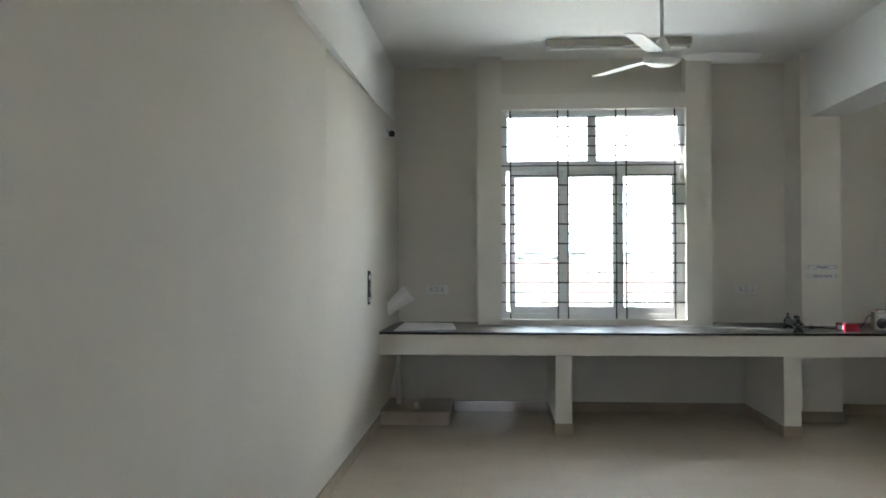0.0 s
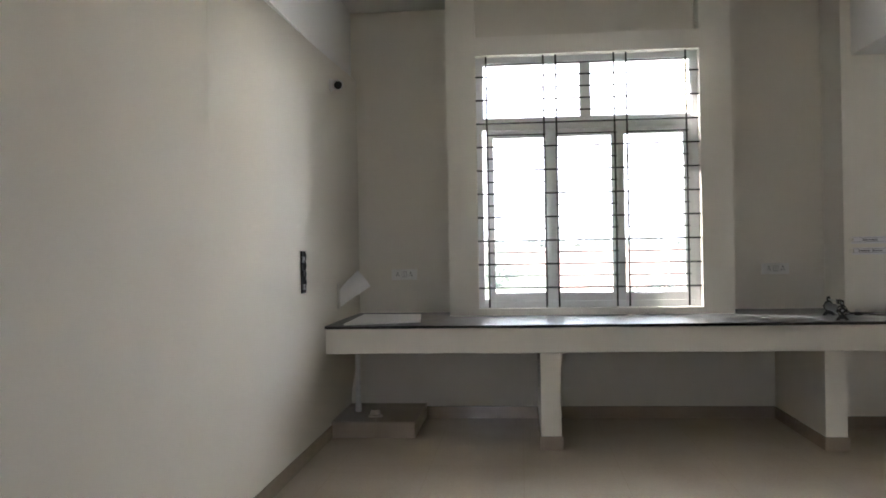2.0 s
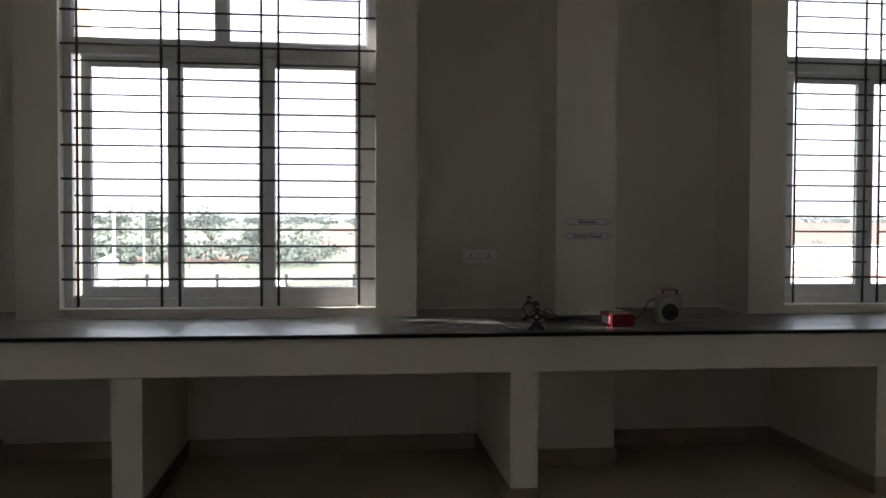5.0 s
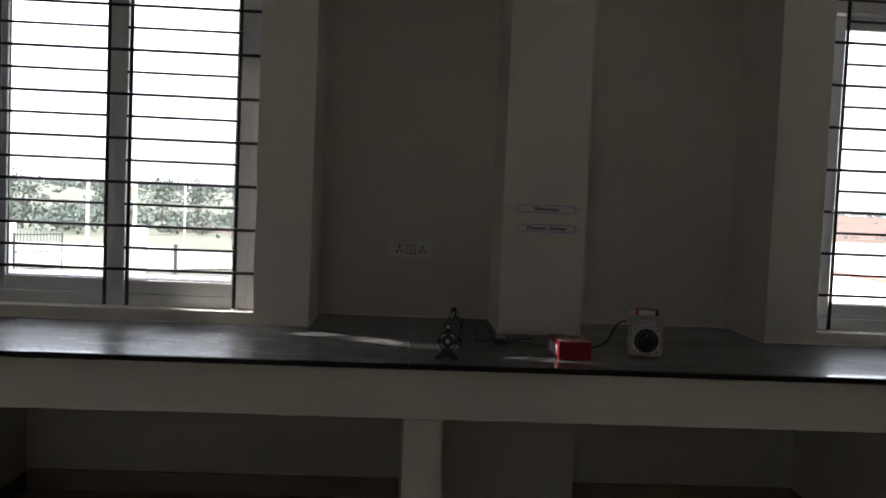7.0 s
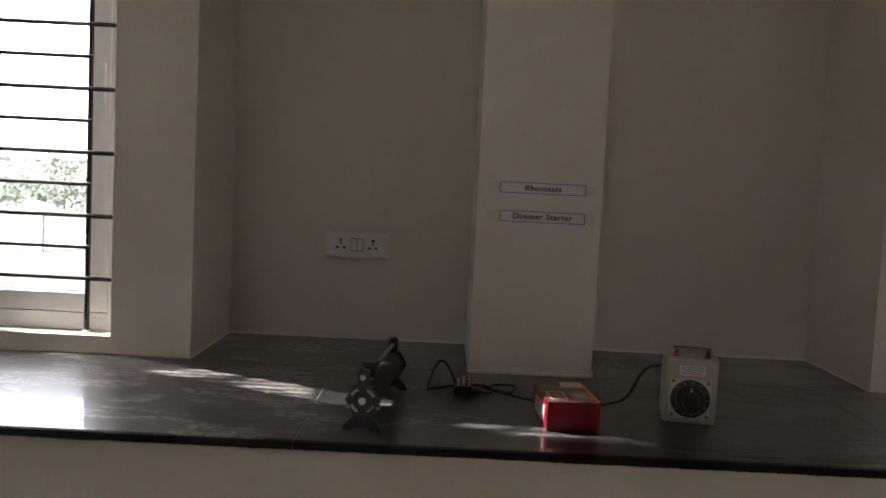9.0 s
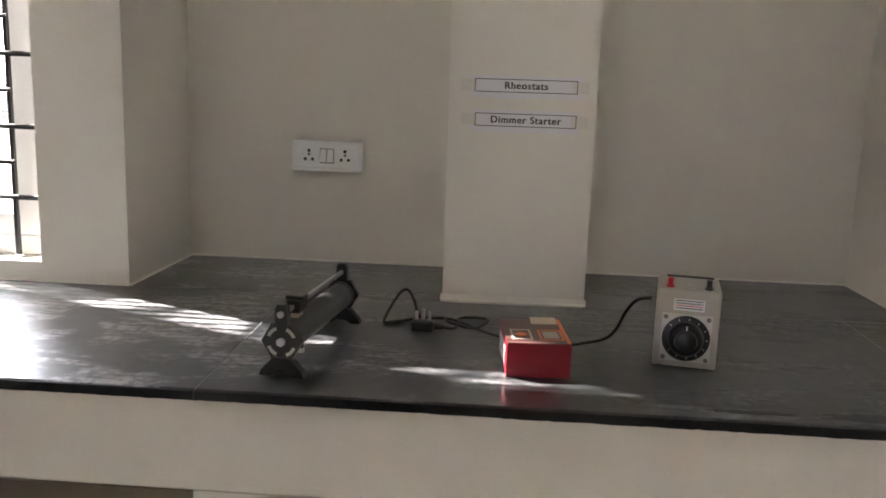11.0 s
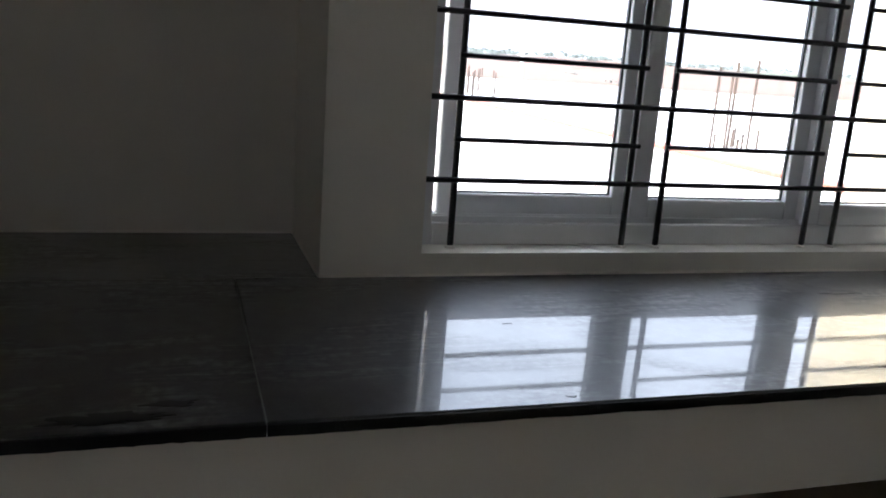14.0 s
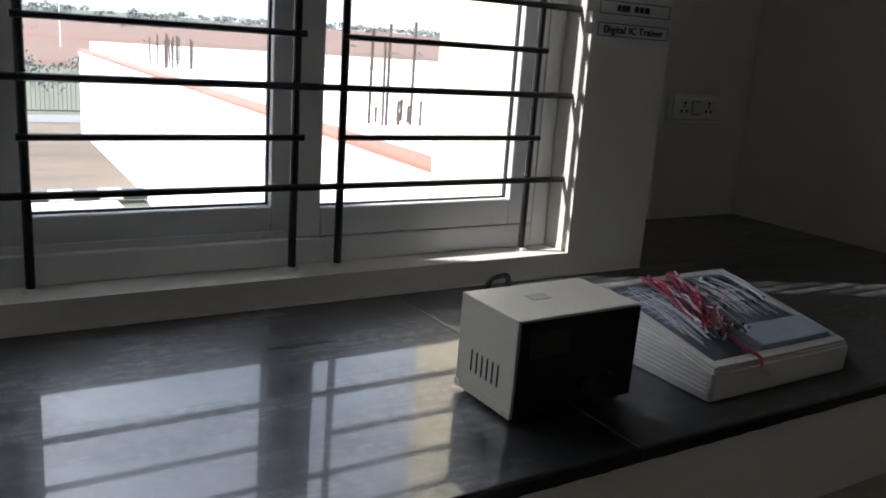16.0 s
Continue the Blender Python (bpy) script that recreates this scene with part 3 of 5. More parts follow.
WHITE_PAINT = material("white_gate_paint", (0.78, 0.78, 0.76), 0.7, vary=0.06, scale=3)
BARK = material("bark", (0.12, 0.09, 0.065), 0.95, vary=0.3, scale=4)


def leaf_material(name, c1, c2):
    m = material(name, c1, 0.85)
    n, l = m.node_tree.nodes, m.node_tree.links
    geo, ramp = n.new("ShaderNodeNewGeometry"), n.new("ShaderNodeValToRGB")
    ramp.color_ramp.elements[0].color, ramp.color_ramp.elements[1].color = (*c1, 1), (*c2, 1)
    l.new(geo.outputs["Random Per Island"], ramp.inputs[0])
    l.new(ramp.outputs[0], n["Principled BSDF"].inputs["Base Color"])
    return m


# leaf greens with the haze of distance mixed into the colour
HAZY_LEAF = leaf_material("hazy_shrub_leaves", (0.080, 0.096, 0.076), (0.125, 0.142, 0.112))
HAZY_FAR_LEAF = leaf_material("hazy_far_leaves", (0.085, 0.098, 0.085), (0.125, 0.135, 0.115))


def ground_relief(x, y):
    """A level pad round the buildings, a bank down to the fence, then land rising to a far ridge."""
    u = min(1.0, max(0.0, (y - 18.5) / 15.5))
    far = max(0.0, (math.hypot(x, y) - 100) / 400)
    return -0.06 - 1.65 * u * u * (3 - 2 * u) + 6.8 * min(far, 1.0) ** 1.25 + 1.4 * noise.noise(Vector((x / 120, y / 120, 3))) * min(1.0, far * 4)


bm = bmesh.new()
NX, NY = 72, 96
grid = []
for j in range(NY + 1):
    y = -60 + 1100 * (j / NY) ** 2.2
    grid.append([])
    for i in range(NX + 1):
        x = 2 * i / NX - 1
        x = math.copysign(abs(x) ** 1.9 * 1100, x)
        grid[-1].append(bm.verts.new((x, y, ground_relief(x, y) - 0.03)))
for j in range(NY):
    for i in range(NX):
        bm.faces.new((grid[j][i], grid[j][i + 1], grid[j + 1][i + 1], grid[j + 1][i]))
structure("ground", bm, GRASS, "dry green grassland reaching the low hills", "ground")


def drape(name, x0, x1, y0, y1, mat, label, cat, off=0.0, wob=0.0, n=24):
    """A sheet of other ground cover lying on the land."""
    bm = bmesh.new()
    rows = []
    for j in range(n + 1):
        rows.append([])
        for i in range(n + 1):
            x = x0 + (x1 - x0) * i / n
            y = y0 + (y1 - y0) * j / n + wob * noise.noise(Vector((i * 0.4, j * 0.1, x0)))
            sink = 0.4 if off > 0.1 and (i in (0, n) or j in (0, n)) else 0.0
            rows[-1].append(bm.verts.new((x, y, ground_relief(x, y) + off - sink)))
    for j in range(n):
        for i in range(n):
            bm.faces.new((rows[j][i], rows[j][i + 1], rows[j + 1][i + 1], rows[j + 1][i]))
    return structure(name, bm, mat, label, cat)


drape("pavement", -40, 6.24, 8.33, 13.45, CONCRETE, "pale sunlit concrete apron", "pavement", 0.01)
drape("yard", -40, -7.0, 13.5, 34.6, CONCRETE, "pale sunlit concrete yard", "pavement", 0.012)
drape("soil_yard", -6.9, 6.9, 13.7, 19.0, SOIL, "bare brown soil yard", "ground", 0.012)
TRACK = material("dusty_track", (0.15, 0.14, 0.14), 0.95, vary=0.2, scale=0.3, grain=0.3, grain_scale=4)
drape("yard_strip", -6.9, 30, 19.05, 35.0, TRACK, "pale track between the soil and the fence", "road", 0.014)
drape("approach_road", -75, -1.5, 40, 53, CONCRETE, "pale sunlit approach road", "road", 0.03, 3.0)
drape("field_near", 2.5, 84, 64, 120, RED_SOIL, "bare red-brown ploughed field", "field", 0.25, 6)
drape("field_far", -4, 250, 122, 390, RED_SOIL, "bare red-brown ploughed field", "field", 0.3, 6, 60)
drape("field_left", -18, -1, 76, 102, RED_SOIL, "bare red-brown ploughed field", "field", 0.25, 5)

# striped kerb along the path
kerb = thing("kerb", "black and white painted kerb stones beside the path", "kerb", kind="structure")
for i in range(16):
    x = 3.46 + 0.19 * i
    part("kerb_stone", bm_box(x + 0.004, x + 0.186, 13.5, 13.62, -0.06, 0.02, bevel=0.008, segs=1), GREY_PAINT if i % 2 else WHITE_PAINT, kerb)

# raised plinth of an unfinished building beside the window
nb = thing("unfinished_plinth", "white raised building plinth with red edge and starter bars", "building", at=pose(6.29, 8.40, 0, 0, 0, -2.35))
part("wall", bm_box(0.0, 34.0, 0.0, 9.50, -0.2, 0.86), BUILDING, nb)
part("slab", bm_box(0.01, 34.0, 0.0, 9.50, 0.861, 0.93), ROOF_FINISH, nb, "flat white slab top")
part("coping", bm_box(-0.01, 0.120, 0.0, 9.50, 0.975, 0.998, bevel=0.004), COPING, nb, "red-painted edge strip")
part("edge_upstand", bm_box(-0.005, 0.115, 0.0, 9.50, 0.931, 0.9745), BUILDING, nb)
part("kerb_wall", bm_box(0.131, 34.0, 9.37, 9.50, 0.931, 1.10, bevel=0.01), BUILDING, nb, "low white far kerb wall")


def rebar(x, y, heights, spread, seed):
    rnd = random.Random(seed)
    r = thing("rebar_starter", "rusty steel starter bars standing up from the plinth", "rebar", "starter bars")
    part("concrete_stub", bm_box(x - spread, x + spread, y - spread, y + spread, 0.93, 0.96, bevel=0.006), ROOF_FINISH, r)
    for h in heights:
        px, py = x + rnd.uniform(-spread, spread) * 0.9, y + rnd.uniform(-spread, spread) * 0.9
        part("bar", rod(bmesh.new(), (px, py, 0.94), (px + rnd.uniform(-0.006, 0.006), py + rnd.uniform(-0.006, 0.006), 0.93 + h), 0.0085, 6), RUST, r)
    return r


rebar(6.99, 10.22, (0.53, 0.50, 0.55, 0.46, 0.14, 0.11, 0.16, 0.10, 0.15, 0.12), 0.17, 4)
rebar(7.16, 15.55, (0.34, 0.30, 0.32, 0.36, 0.31, 0.33, 0.29, 0.34), 0.20, 5)
rebar(7.14, 14.75, (0.33, 0.30, 0.35, 0.31, 0.34, 0.29, 0.32), 0.18, 6)

# boundary fence, gate and poles
FY, FG = 35.6, ground_relief(0, 35.6)
fence = thing("boundary_fence", "dark steel picket fence round the yard", "fence")
fx = -37.0
while fx < 26:
    if not -12.2 < fx < -7.2:
        part("post", bm_box(fx - 0.06, fx + 0.06, FY - 0.06, FY + 0.06, FG - 0.05, FG + 1.30), GREY_PAINT, fence)
    fx += 2.6
bm = bmesh.new()
x = -37.0
while x < 26:
    if not -12.1 < x < -7.3:
        box(bm, x - 0.008, x + 0.008, FY - 0.008, FY + 0.008, FG + 0.06, FG + 1.16)
    x += 0.13
tagged(part("pickets", bm, GREY_PAINT, fence), kind="stuff")
for z in (0.14, 1.05):
    for x0, x1 in ((-37, -12.2), (-7.2, 26)):
        part("rail", bm_box(x0, x1, FY - 0.015, FY + 0.015, FG + z, FG + z + 0.04), GREY_PAINT, fence)
for x in (-12.0, -7.2):
    p = thing("gate_pillar", "white painted square gate pillar with a cap", "pillar", "gate pillars")
    part("shaft", bm_box(x - 0.28, x + 0.28, FY - 0.28, FY + 0.28, FG - 0.05, FG + 1.75, bevel=0.02), WHITE_PAINT, p)
    part("cap", disc_profile(bmesh.new(), [(0.36, 0.0), (0.36, 0.08), (0.24, 0.16), (0.10, 0.22)], Matrix.Translation((x, FY, FG + 1.75)), 16), WHITE_PAINT, p)


def gate(x, y, turn):
    g = thing("yard_gate", "dark steel barred gate leaf standing open", "gate", "yard gates", at=pose(x, y, FG, 0, 0, turn))
    bm = bmesh.new()
    for z in (0.10, 0.75, 1.40):
        box(bm, 0, 2.1, -0.02, 0.02, z, z + 0.05)
    for q in (0, 2.05):
        box(bm, q, q + 0.05, -0.02, 0.02, 0.03, 1.5)
    part("gate_frame", bm, GREY_PAINT, g)
    for i in range(1, 15):
        part("gate_bar", bm_box(i * 0.14 - 0.009, i * 0.14 + 0.009, -0.009, 0.009, 0.10, 1.55), GREY_PAINT, g)


gate(-11.7, FY, 60)
gate(-7.5, FY, 118)
for x, y, top in ((-6.3, 28.2, 1.72), (-5.1, 28.6, 1.70), (-13.5, 55.0, 4.2), (-11.0, 57.0, 4.0), (12.3, 26.3, 2.9), (17.0, 95.0, 5.0)):
    z = ground_relief(x, y)
    p = thing("lamp_pole", "slim pale pole standing beyond the yard", "pole", "yard poles")
    part("shaft", rod(bmesh.new(), (x, y, z), (x, y, top), 0.055, 8, 0.045), WHITE_PAINT, p)
    part("cap", disc_profile(bmesh.new(), [(0.07, 0.0), (0.07, 0.05), (0.03, 0.08)], Matrix.Translation((x, y, top)), 10), WHITE_PAINT, p)


def shrub_cloud(bm, x, y, z, w, h, count, rnd, size):
    """Loose clumps of small leaf faces with an uneven outline."""
    lobes = [(rnd.uniform(-0.6, 0.6) * w, rnd.uniform(-0.5, 0.5) * w, h * rnd.uniform(0.35, 0.8), rnd.uniform(0.3, 0.55)) for _ in range(5)]
    for _ in range(count):
        lx, ly, lz, lr = rnd.choice(lobes)
        p = Vector((x + lx + rnd.gauss(0, lr * w * 0.5), y + ly + rnd.gauss(0, lr * w * 0.5), z + max(0.05, lz + rnd.gauss(0, lr * h * 0.45))))
        u = Vector((rnd.gauss(0, 1), rnd.gauss(0, 1), rnd.gauss(0, 1))).normalized() * size * rnd.uniform(0.5, 1.2)
        v = u.orthogonal().normalized() * size * rnd.uniform(0.4, 0.9)
        bm.faces.new([bm.verts.new(p + q) for q in (-u, v, u, -v)])


rnd = random.Random(11)
bm = bmesh.new()
for _ in range(560):
    y = rnd.uniform(108, 320)
    x = rnd.uniform(-1.0, 1.15) * y * 0.8
    s = rnd.uniform(0.5, 1.3)
    if x > -6 and rnd.random() > 0.10:      # the ploughed fields are bare
        continue
    shrub_cloud(bm, x, y, ground_relief(x, y), s * 2.2, s, 42, rnd, 0.26)
for _ in range(460):
    y = rnd.uniform(320, 520)
    x = rnd.uniform(-1.0, 1.15) * y * 0.8
    s = rnd.uniform(1.6, 3.6)
    shrub_cloud(bm, x, y, ground_relief(x, y), s * 1.6, s, 36, rnd, 0.7)
tagged(part("far_scrub", bm, HAZY_FAR_LEAF), "grey-green scrub and trees on the far slopes", "scrub", kind="stuff")
bm = bmesh.new()
for _ in range(300):
    y = rnd.uniform(66, 112)
    x = rnd.uniform(-95, 0) * y / 120
    s = rnd.uniform(0.6, 2.0)
    shrub_cloud(bm, x, y, ground_relief(x, y), s * 1.3, s, 60, rnd, 0.20)
for _ in range(16):
    x, y = rnd.uniform(4, 18), rnd.uniform(40, 62)
    s = rnd.uniform(0.25, 0.7)
    shrub_cloud(bm, x, y, ground_relief(x, y), s * 1.6, s, 50, rnd, 0.10)
for x, y, s in ((8.5, 52, 1.3), (9.6, 53, 1.0), (13.5, 60, 0.9)):
    shrub_cloud(bm, x, y, ground_relief(x, y), s * 1.4, s, 160, rnd, 0.12)
tagged(part("scrubland", bm, HAZY_LEAF), "dense green bushes beyond the yard fence", "bushes", kind="stuff")


def tree(x, y, h, seed):
    rn = random.Random(seed)
    z = ground_relief(x, y)
    t = thing("tree", "small green tree beyond the yard fence", "tree", "trees beyond the fence")
    bm = rod(bmesh.new(), (x, y, z), (x + 0.1, y, z + h * 0.6), 0.10, 8, 0.05)
    for k in range(4):
        q = 1.57 * k + rn.uniform(-0.4, 0.4)
        rod(bm, (x + 0.05, y, z + h * 0.42), (x + math.cos(q) * h * 0.25, y + math.sin(q) * h * 0.25, z + h * 0.75), 0.04, 6, 0.015)
    part("trunk", bm, BARK, t)
    bm = bmesh.new()
    shrub_cloud(bm, x, y, z + h * 0.3, h * 0.42, h * 0.75, 420, rn, 0.15)
    part("crown", bm, HAZY_LEAF, t)


for i, (x, y, h) in enumerate(((-14.6, 75, 4.0), (-10.3, 78, 4.3), (-5.9, 74, 3.1), (-23, 77, 3.7), (-27.6, 72, 4.0), (-19, 80, 4.6))):
    tree(x, y, h, i)

# ---- things along the left wall and under the counter ----
def wall_box():
    """An open switch box in the plaster with loose wires."""
    w = thing("switch_box", "open dark wall switch box with loose wires", "switch box")
    XW = X0 + 0.037
    bm = bmesh.new()
    y0, y1, z0, z1 = 6.455, 6.555, 1.150, 1.420
    for p in ((y0, y0 + 0.006, z0, z1), (y1 - 0.006, y1, z0, z1), (y0 + 0.006, y1 - 0.006, z0, z0 + 0.006), (y0 + 0.006, y1 - 0.006, z1 - 0.006, z1)):
        box(bm, XW, XW + 0.008, *p)
    part("frame", bm, BLACK, w)
    part("back_plate", bm_box(XW, XW + 0.003, y0 + 0.006, y1 - 0.006, z0 + 0.006, z1 - 0.006), DARK_HOLE, w)
    for k, mat in ((0, STEEL), (1, BLACK), (2, STEEL)):
        part("module", bm_box(XW + 0.003, XW + 0.012, y0 + 0.02, y1 - 0.03, z0 + 0.02 + 0.088 * k, z0 + 0.058 + 0.088 * k, bevel=0.003), mat, w)
    for k in range(4):
        z = 1.18 + 0.055 * k
        part("wire", tube(bmesh.new(), [(XW + 0.004, y0 + 0.03, z), (XW + 0.020, y0 + 0.05, z + 0.02), (XW + 0.016, y0 + 0.07, z + 0.05), (XW + 0.004, y0 + 0.06, z + 0.075)], 0.0022, 6, 4), BLACK, w)


wall_box()


def bullet_camera():
    cam_at = Vector((-0.690, 7.19, 2.620))
    aim = (Vector((0.6, 3.5, 1.9)) - cam_at).normalized()
    q = aim.to_track_quat("Z", "Y").to_matrix().to_4x4()
    m = Matrix.Translation(cam_at) @ q
    t = thing("security_camera", "white bullet security camera with black lens, on the wall", "security camera")
    part("body", disc_profile(bmesh.new(), [(0.030, -0.15), (0.034, -0.145), (0.035, -0.02), (0.037, -0.015), (0.037, 0.0), (0.030, 0.002), (0.029, -0.006)], m, 24), WHITE_PLASTIC, t, shade=True)
    part("lens", disc_profile(bmesh.new(), [(0.029, -0.0055), (0.026, -0.002), (0.012, 0.001)], m, 24), BLACK, t, "glossy black lens cover", shade=True)
    bm = bmesh.new()
    back = m @ Vector((0, 0, -0.10))
    disc_profile(bm, [(0.048, 0), (0.048, 0.012), (0.038, 0.022), (0.018, 0.026)], Matrix.Translation((-0.776, 7.30, 2.645)) @ Matrix.Rotation(radians(90), 4, "Y"), 24)
    part("mount", bm, WHITE_PLASTIC, t, shade=True)
    part("bracket", rod(bmesh.new(), (-0.756, 7.30, 2.645), back, 0.014, 12), WHITE_PLASTIC, t, shade=True)
    part("hood", prism(bmesh.new(), [(0.040 * math.cos(q_), 0.040 * math.sin(q_)) for q_ in [radians(20 + 14 * k) for k in range(11)]] + [(0.0375 * math.cos(q_), 0.0375 * math.sin(q_)) for q_ in [radians(160 - 14 * k) for k in range(11)]], "z", -0.15, 0.02), WHITE_PLASTIC, t).matrix_local = m @ Matrix.Rotation(radians(0), 4, "Z")


bullet_camera()


def hanging_sheet():
    """A stiff white sheet that stands out from a slot in the wall."""
    bm = bmesh.new()
    n = 10
    c00, c10, c11, c01 = Vector((-0.768, 7.42, 1.11)), Vector((-0.745, 7.40, 0.995)), Vector((-0.514, 7.388, 1.158)), Vector((-0.620, 7.432, 1.278))
    layers = []
    for off in (0.0, 0.0025):
        g = []
        for i in range(n + 1):
            u = i / n
            g.append([])
            for j in range(n + 1):
                v = j / n
                p = (c00 * (1 - u) + c01 * u) * (1 - v) + (c10 * (1 - u) + c11 * u) * v
                p = p + Vector((0, 0.035 * math.sin(3.1416 * v) * (0.4 + 0.6 * u) + off, 0.006 * math.sin(5 * u)))
                g[-1].append(bm.verts.new(p))
        layers.append(g)
    for g in layers:
        for i in range(n):
            for j in range(n):
                bm.faces.new((g[i][j], g[i + 1][j], g[i + 1][j + 1], g[i][j + 1]))
    lo, hi = layers
    rim = [(i, 0) for i in range(n)] + [(n, j) for j in range(n)] + [(n - i, n) for i in range(n)] + [(0, n - j) for j in range(n)]
    for (i, j), (k, m) in zip(rim, rim[1:] + rim[:1]):
        bm.faces.new((lo[i][j], lo[k][m], hi[k][m], hi[i][j]))
    bmesh.ops.recalc_face_normals(bm, faces=bm.faces[:])
    t = thing("paper_sheet", "stiff white paper sheet sticking out from a wall bracket", "paper")
    part("sheet", bm, SHEET_WHITE, t, shade=True)
    part("bracket", bm_box(-0.775, -0.758, 7.40, 7.425, 0.985, 1.175, bevel=0.003), IVORY, t)


hanging_sheet()
bm = prism(bmesh.new(), [(-0.66, 7.10), (-0.13, 7.27), (-0.185, 7.80), (-0.655, 7.86)], "z", CT, CT + 0.012)
bmesh.ops.bevel(bm, geom=bm.edges[:], offset=0.002, segments=1, affect="EDGES")
board = part("white_board", bm, SHEET_WHITE)
board.matrix_world = FALL
tagged(board, "flat white board lying on the granite counter", "board")

plat = thing("raised_plinth", "low tiled plinth under the counter beside the wall", "plinth")
part("body", bm_box(X0, -0.200, 7.39, YB, F, 0.130, bevel=0.003), PLATFORM, plat)
part("top_tile", bm_box(X0, -0.192, 7.382, YB, 0.131, 0.142, bevel=0.002), PLATFORM, plat)
bm = bmesh.new()
disc_profile(bm, [(0.055, 0), (0.055, 0.012), (0.04, 0.016), (0.034, 0.05), (0.026, 0.052)], Matrix.Translation((-0.53, 7.60, 0.142)), 24)
tagged(part("drain_fitting", bm, PLATFORM, shade=True), "small round drain fitting on the tiled plinth", "pipe fitting")
pipe = thing("waste_pipe", "white plastic waste pipe down the wall", "pipe")
part("tube", rod(bmesh.new(), (-0.70, 7.80, 0.142), (-0.70, 7.80, 0.80), 0.020, 16), WHITE_PLASTIC, pipe, shade=True)
part("collar", rod(bmesh.new(), (-0.70, 7.80, 0.66), (-0.70, 7.80, 0.70), 0.027, 16), BLACK, pipe, shade=True)
part("socket_end", rod(bmesh.new(), (-0.70, 7.80, 0.142), (-0.70, 7.80, 0.20), 0.026, 16), WHITE_PLASTIC, pipe, shade=True)

# ---- ceiling fan and tube light ----
def ceiling_fan():
    t = thing("ceiling_fan", "white three-blade ceiling fan on a long rod", "ceiling fan")
    o = Vector((1.29, 5.30, 2.80))
    part("down_rod", rod(bmesh.new(), o + Vector((0, 0, 0.10)), (o.x, o.y, C - 0.06), 0.013, 14), FAN_WHITE, t, shade=True)
    part("ceiling_cup", disc_profile(bmesh.new(), [(0.018, -0.09), (0.055, -0.03), (0.06, 0.0)], Matrix.Translation((o.x, o.y, C)), 24), FAN_WHITE, t, shade=True)
    part("motor", disc_profile(bmesh.new(), [(0.03, -0.058), (0.085, -0.05), (0.115, -0.03), (0.12, -0.005), (0.105, 0.02), (0.055, 0.035), (0.03, 0.045)], Matrix.Translation(o), 32), FAN_WHITE, t, shade=True)
    part("lower_cup", disc_profile(bmesh.new(), [(0.016, 0.12), (0.028, 0.11), (0.055, 0.045), (0.058, 0.036)], Matrix.Translation(o), 24), FAN_WHITE, t, shade=True)
    for k in range(3):
        q = Matrix.Translation(o) @ Matrix.Rotation(radians(4 + 120 * k), 4, "Z") @ Matrix.Rotation(radians(-9), 4, "X")
        bm = bmesh.new()
        prism(bm, [(0.15, -0.045), (0.24, -0.062), (0.60, -0.060), (0.625, -0.045), (0.625, 0.045), (0.60, 0.060), (0.24, 0.062), (0.15, 0.045)], "z", -0.003, 0.003)
        blade = part("blade", bm, FAN_WHITE, t)
        blade.matrix_local = q
        bm = prism(bmesh.new(), [(0.09, -0.022), (0.19, -0.035), (0.19, 0.035), (0.09, 0.022)], "z", 0.0035, 0.008)
        arm = part("blade_arm", bm, FAN_WHITE, t)
        arm.matrix_local = q


ceiling_fan()
lamp = thing("tube_light", "unlit white batten tube light on the ceiling", "tube light")
part("batten", bm_box(0.66, 1.905, 7.13, 7.19, C - 0.055, C - 0.002, bevel=0.006), GREY_METAL, lamp)
part("tube", rod(bmesh.new(), (0.70, 7.16, C - 0.078), (1.865, 7.16, C - 0.078), 0.014, 16), TUBE, lamp, shade=True)
for x in (0.675, 1.875):
    part("end_cap", bm_box(x - 0.015, x + 0.03 - 0.015, 7.135, 7.185, C - 0.098, C - 0.054, bevel=0.005), WHITE_PLASTIC, lamp)


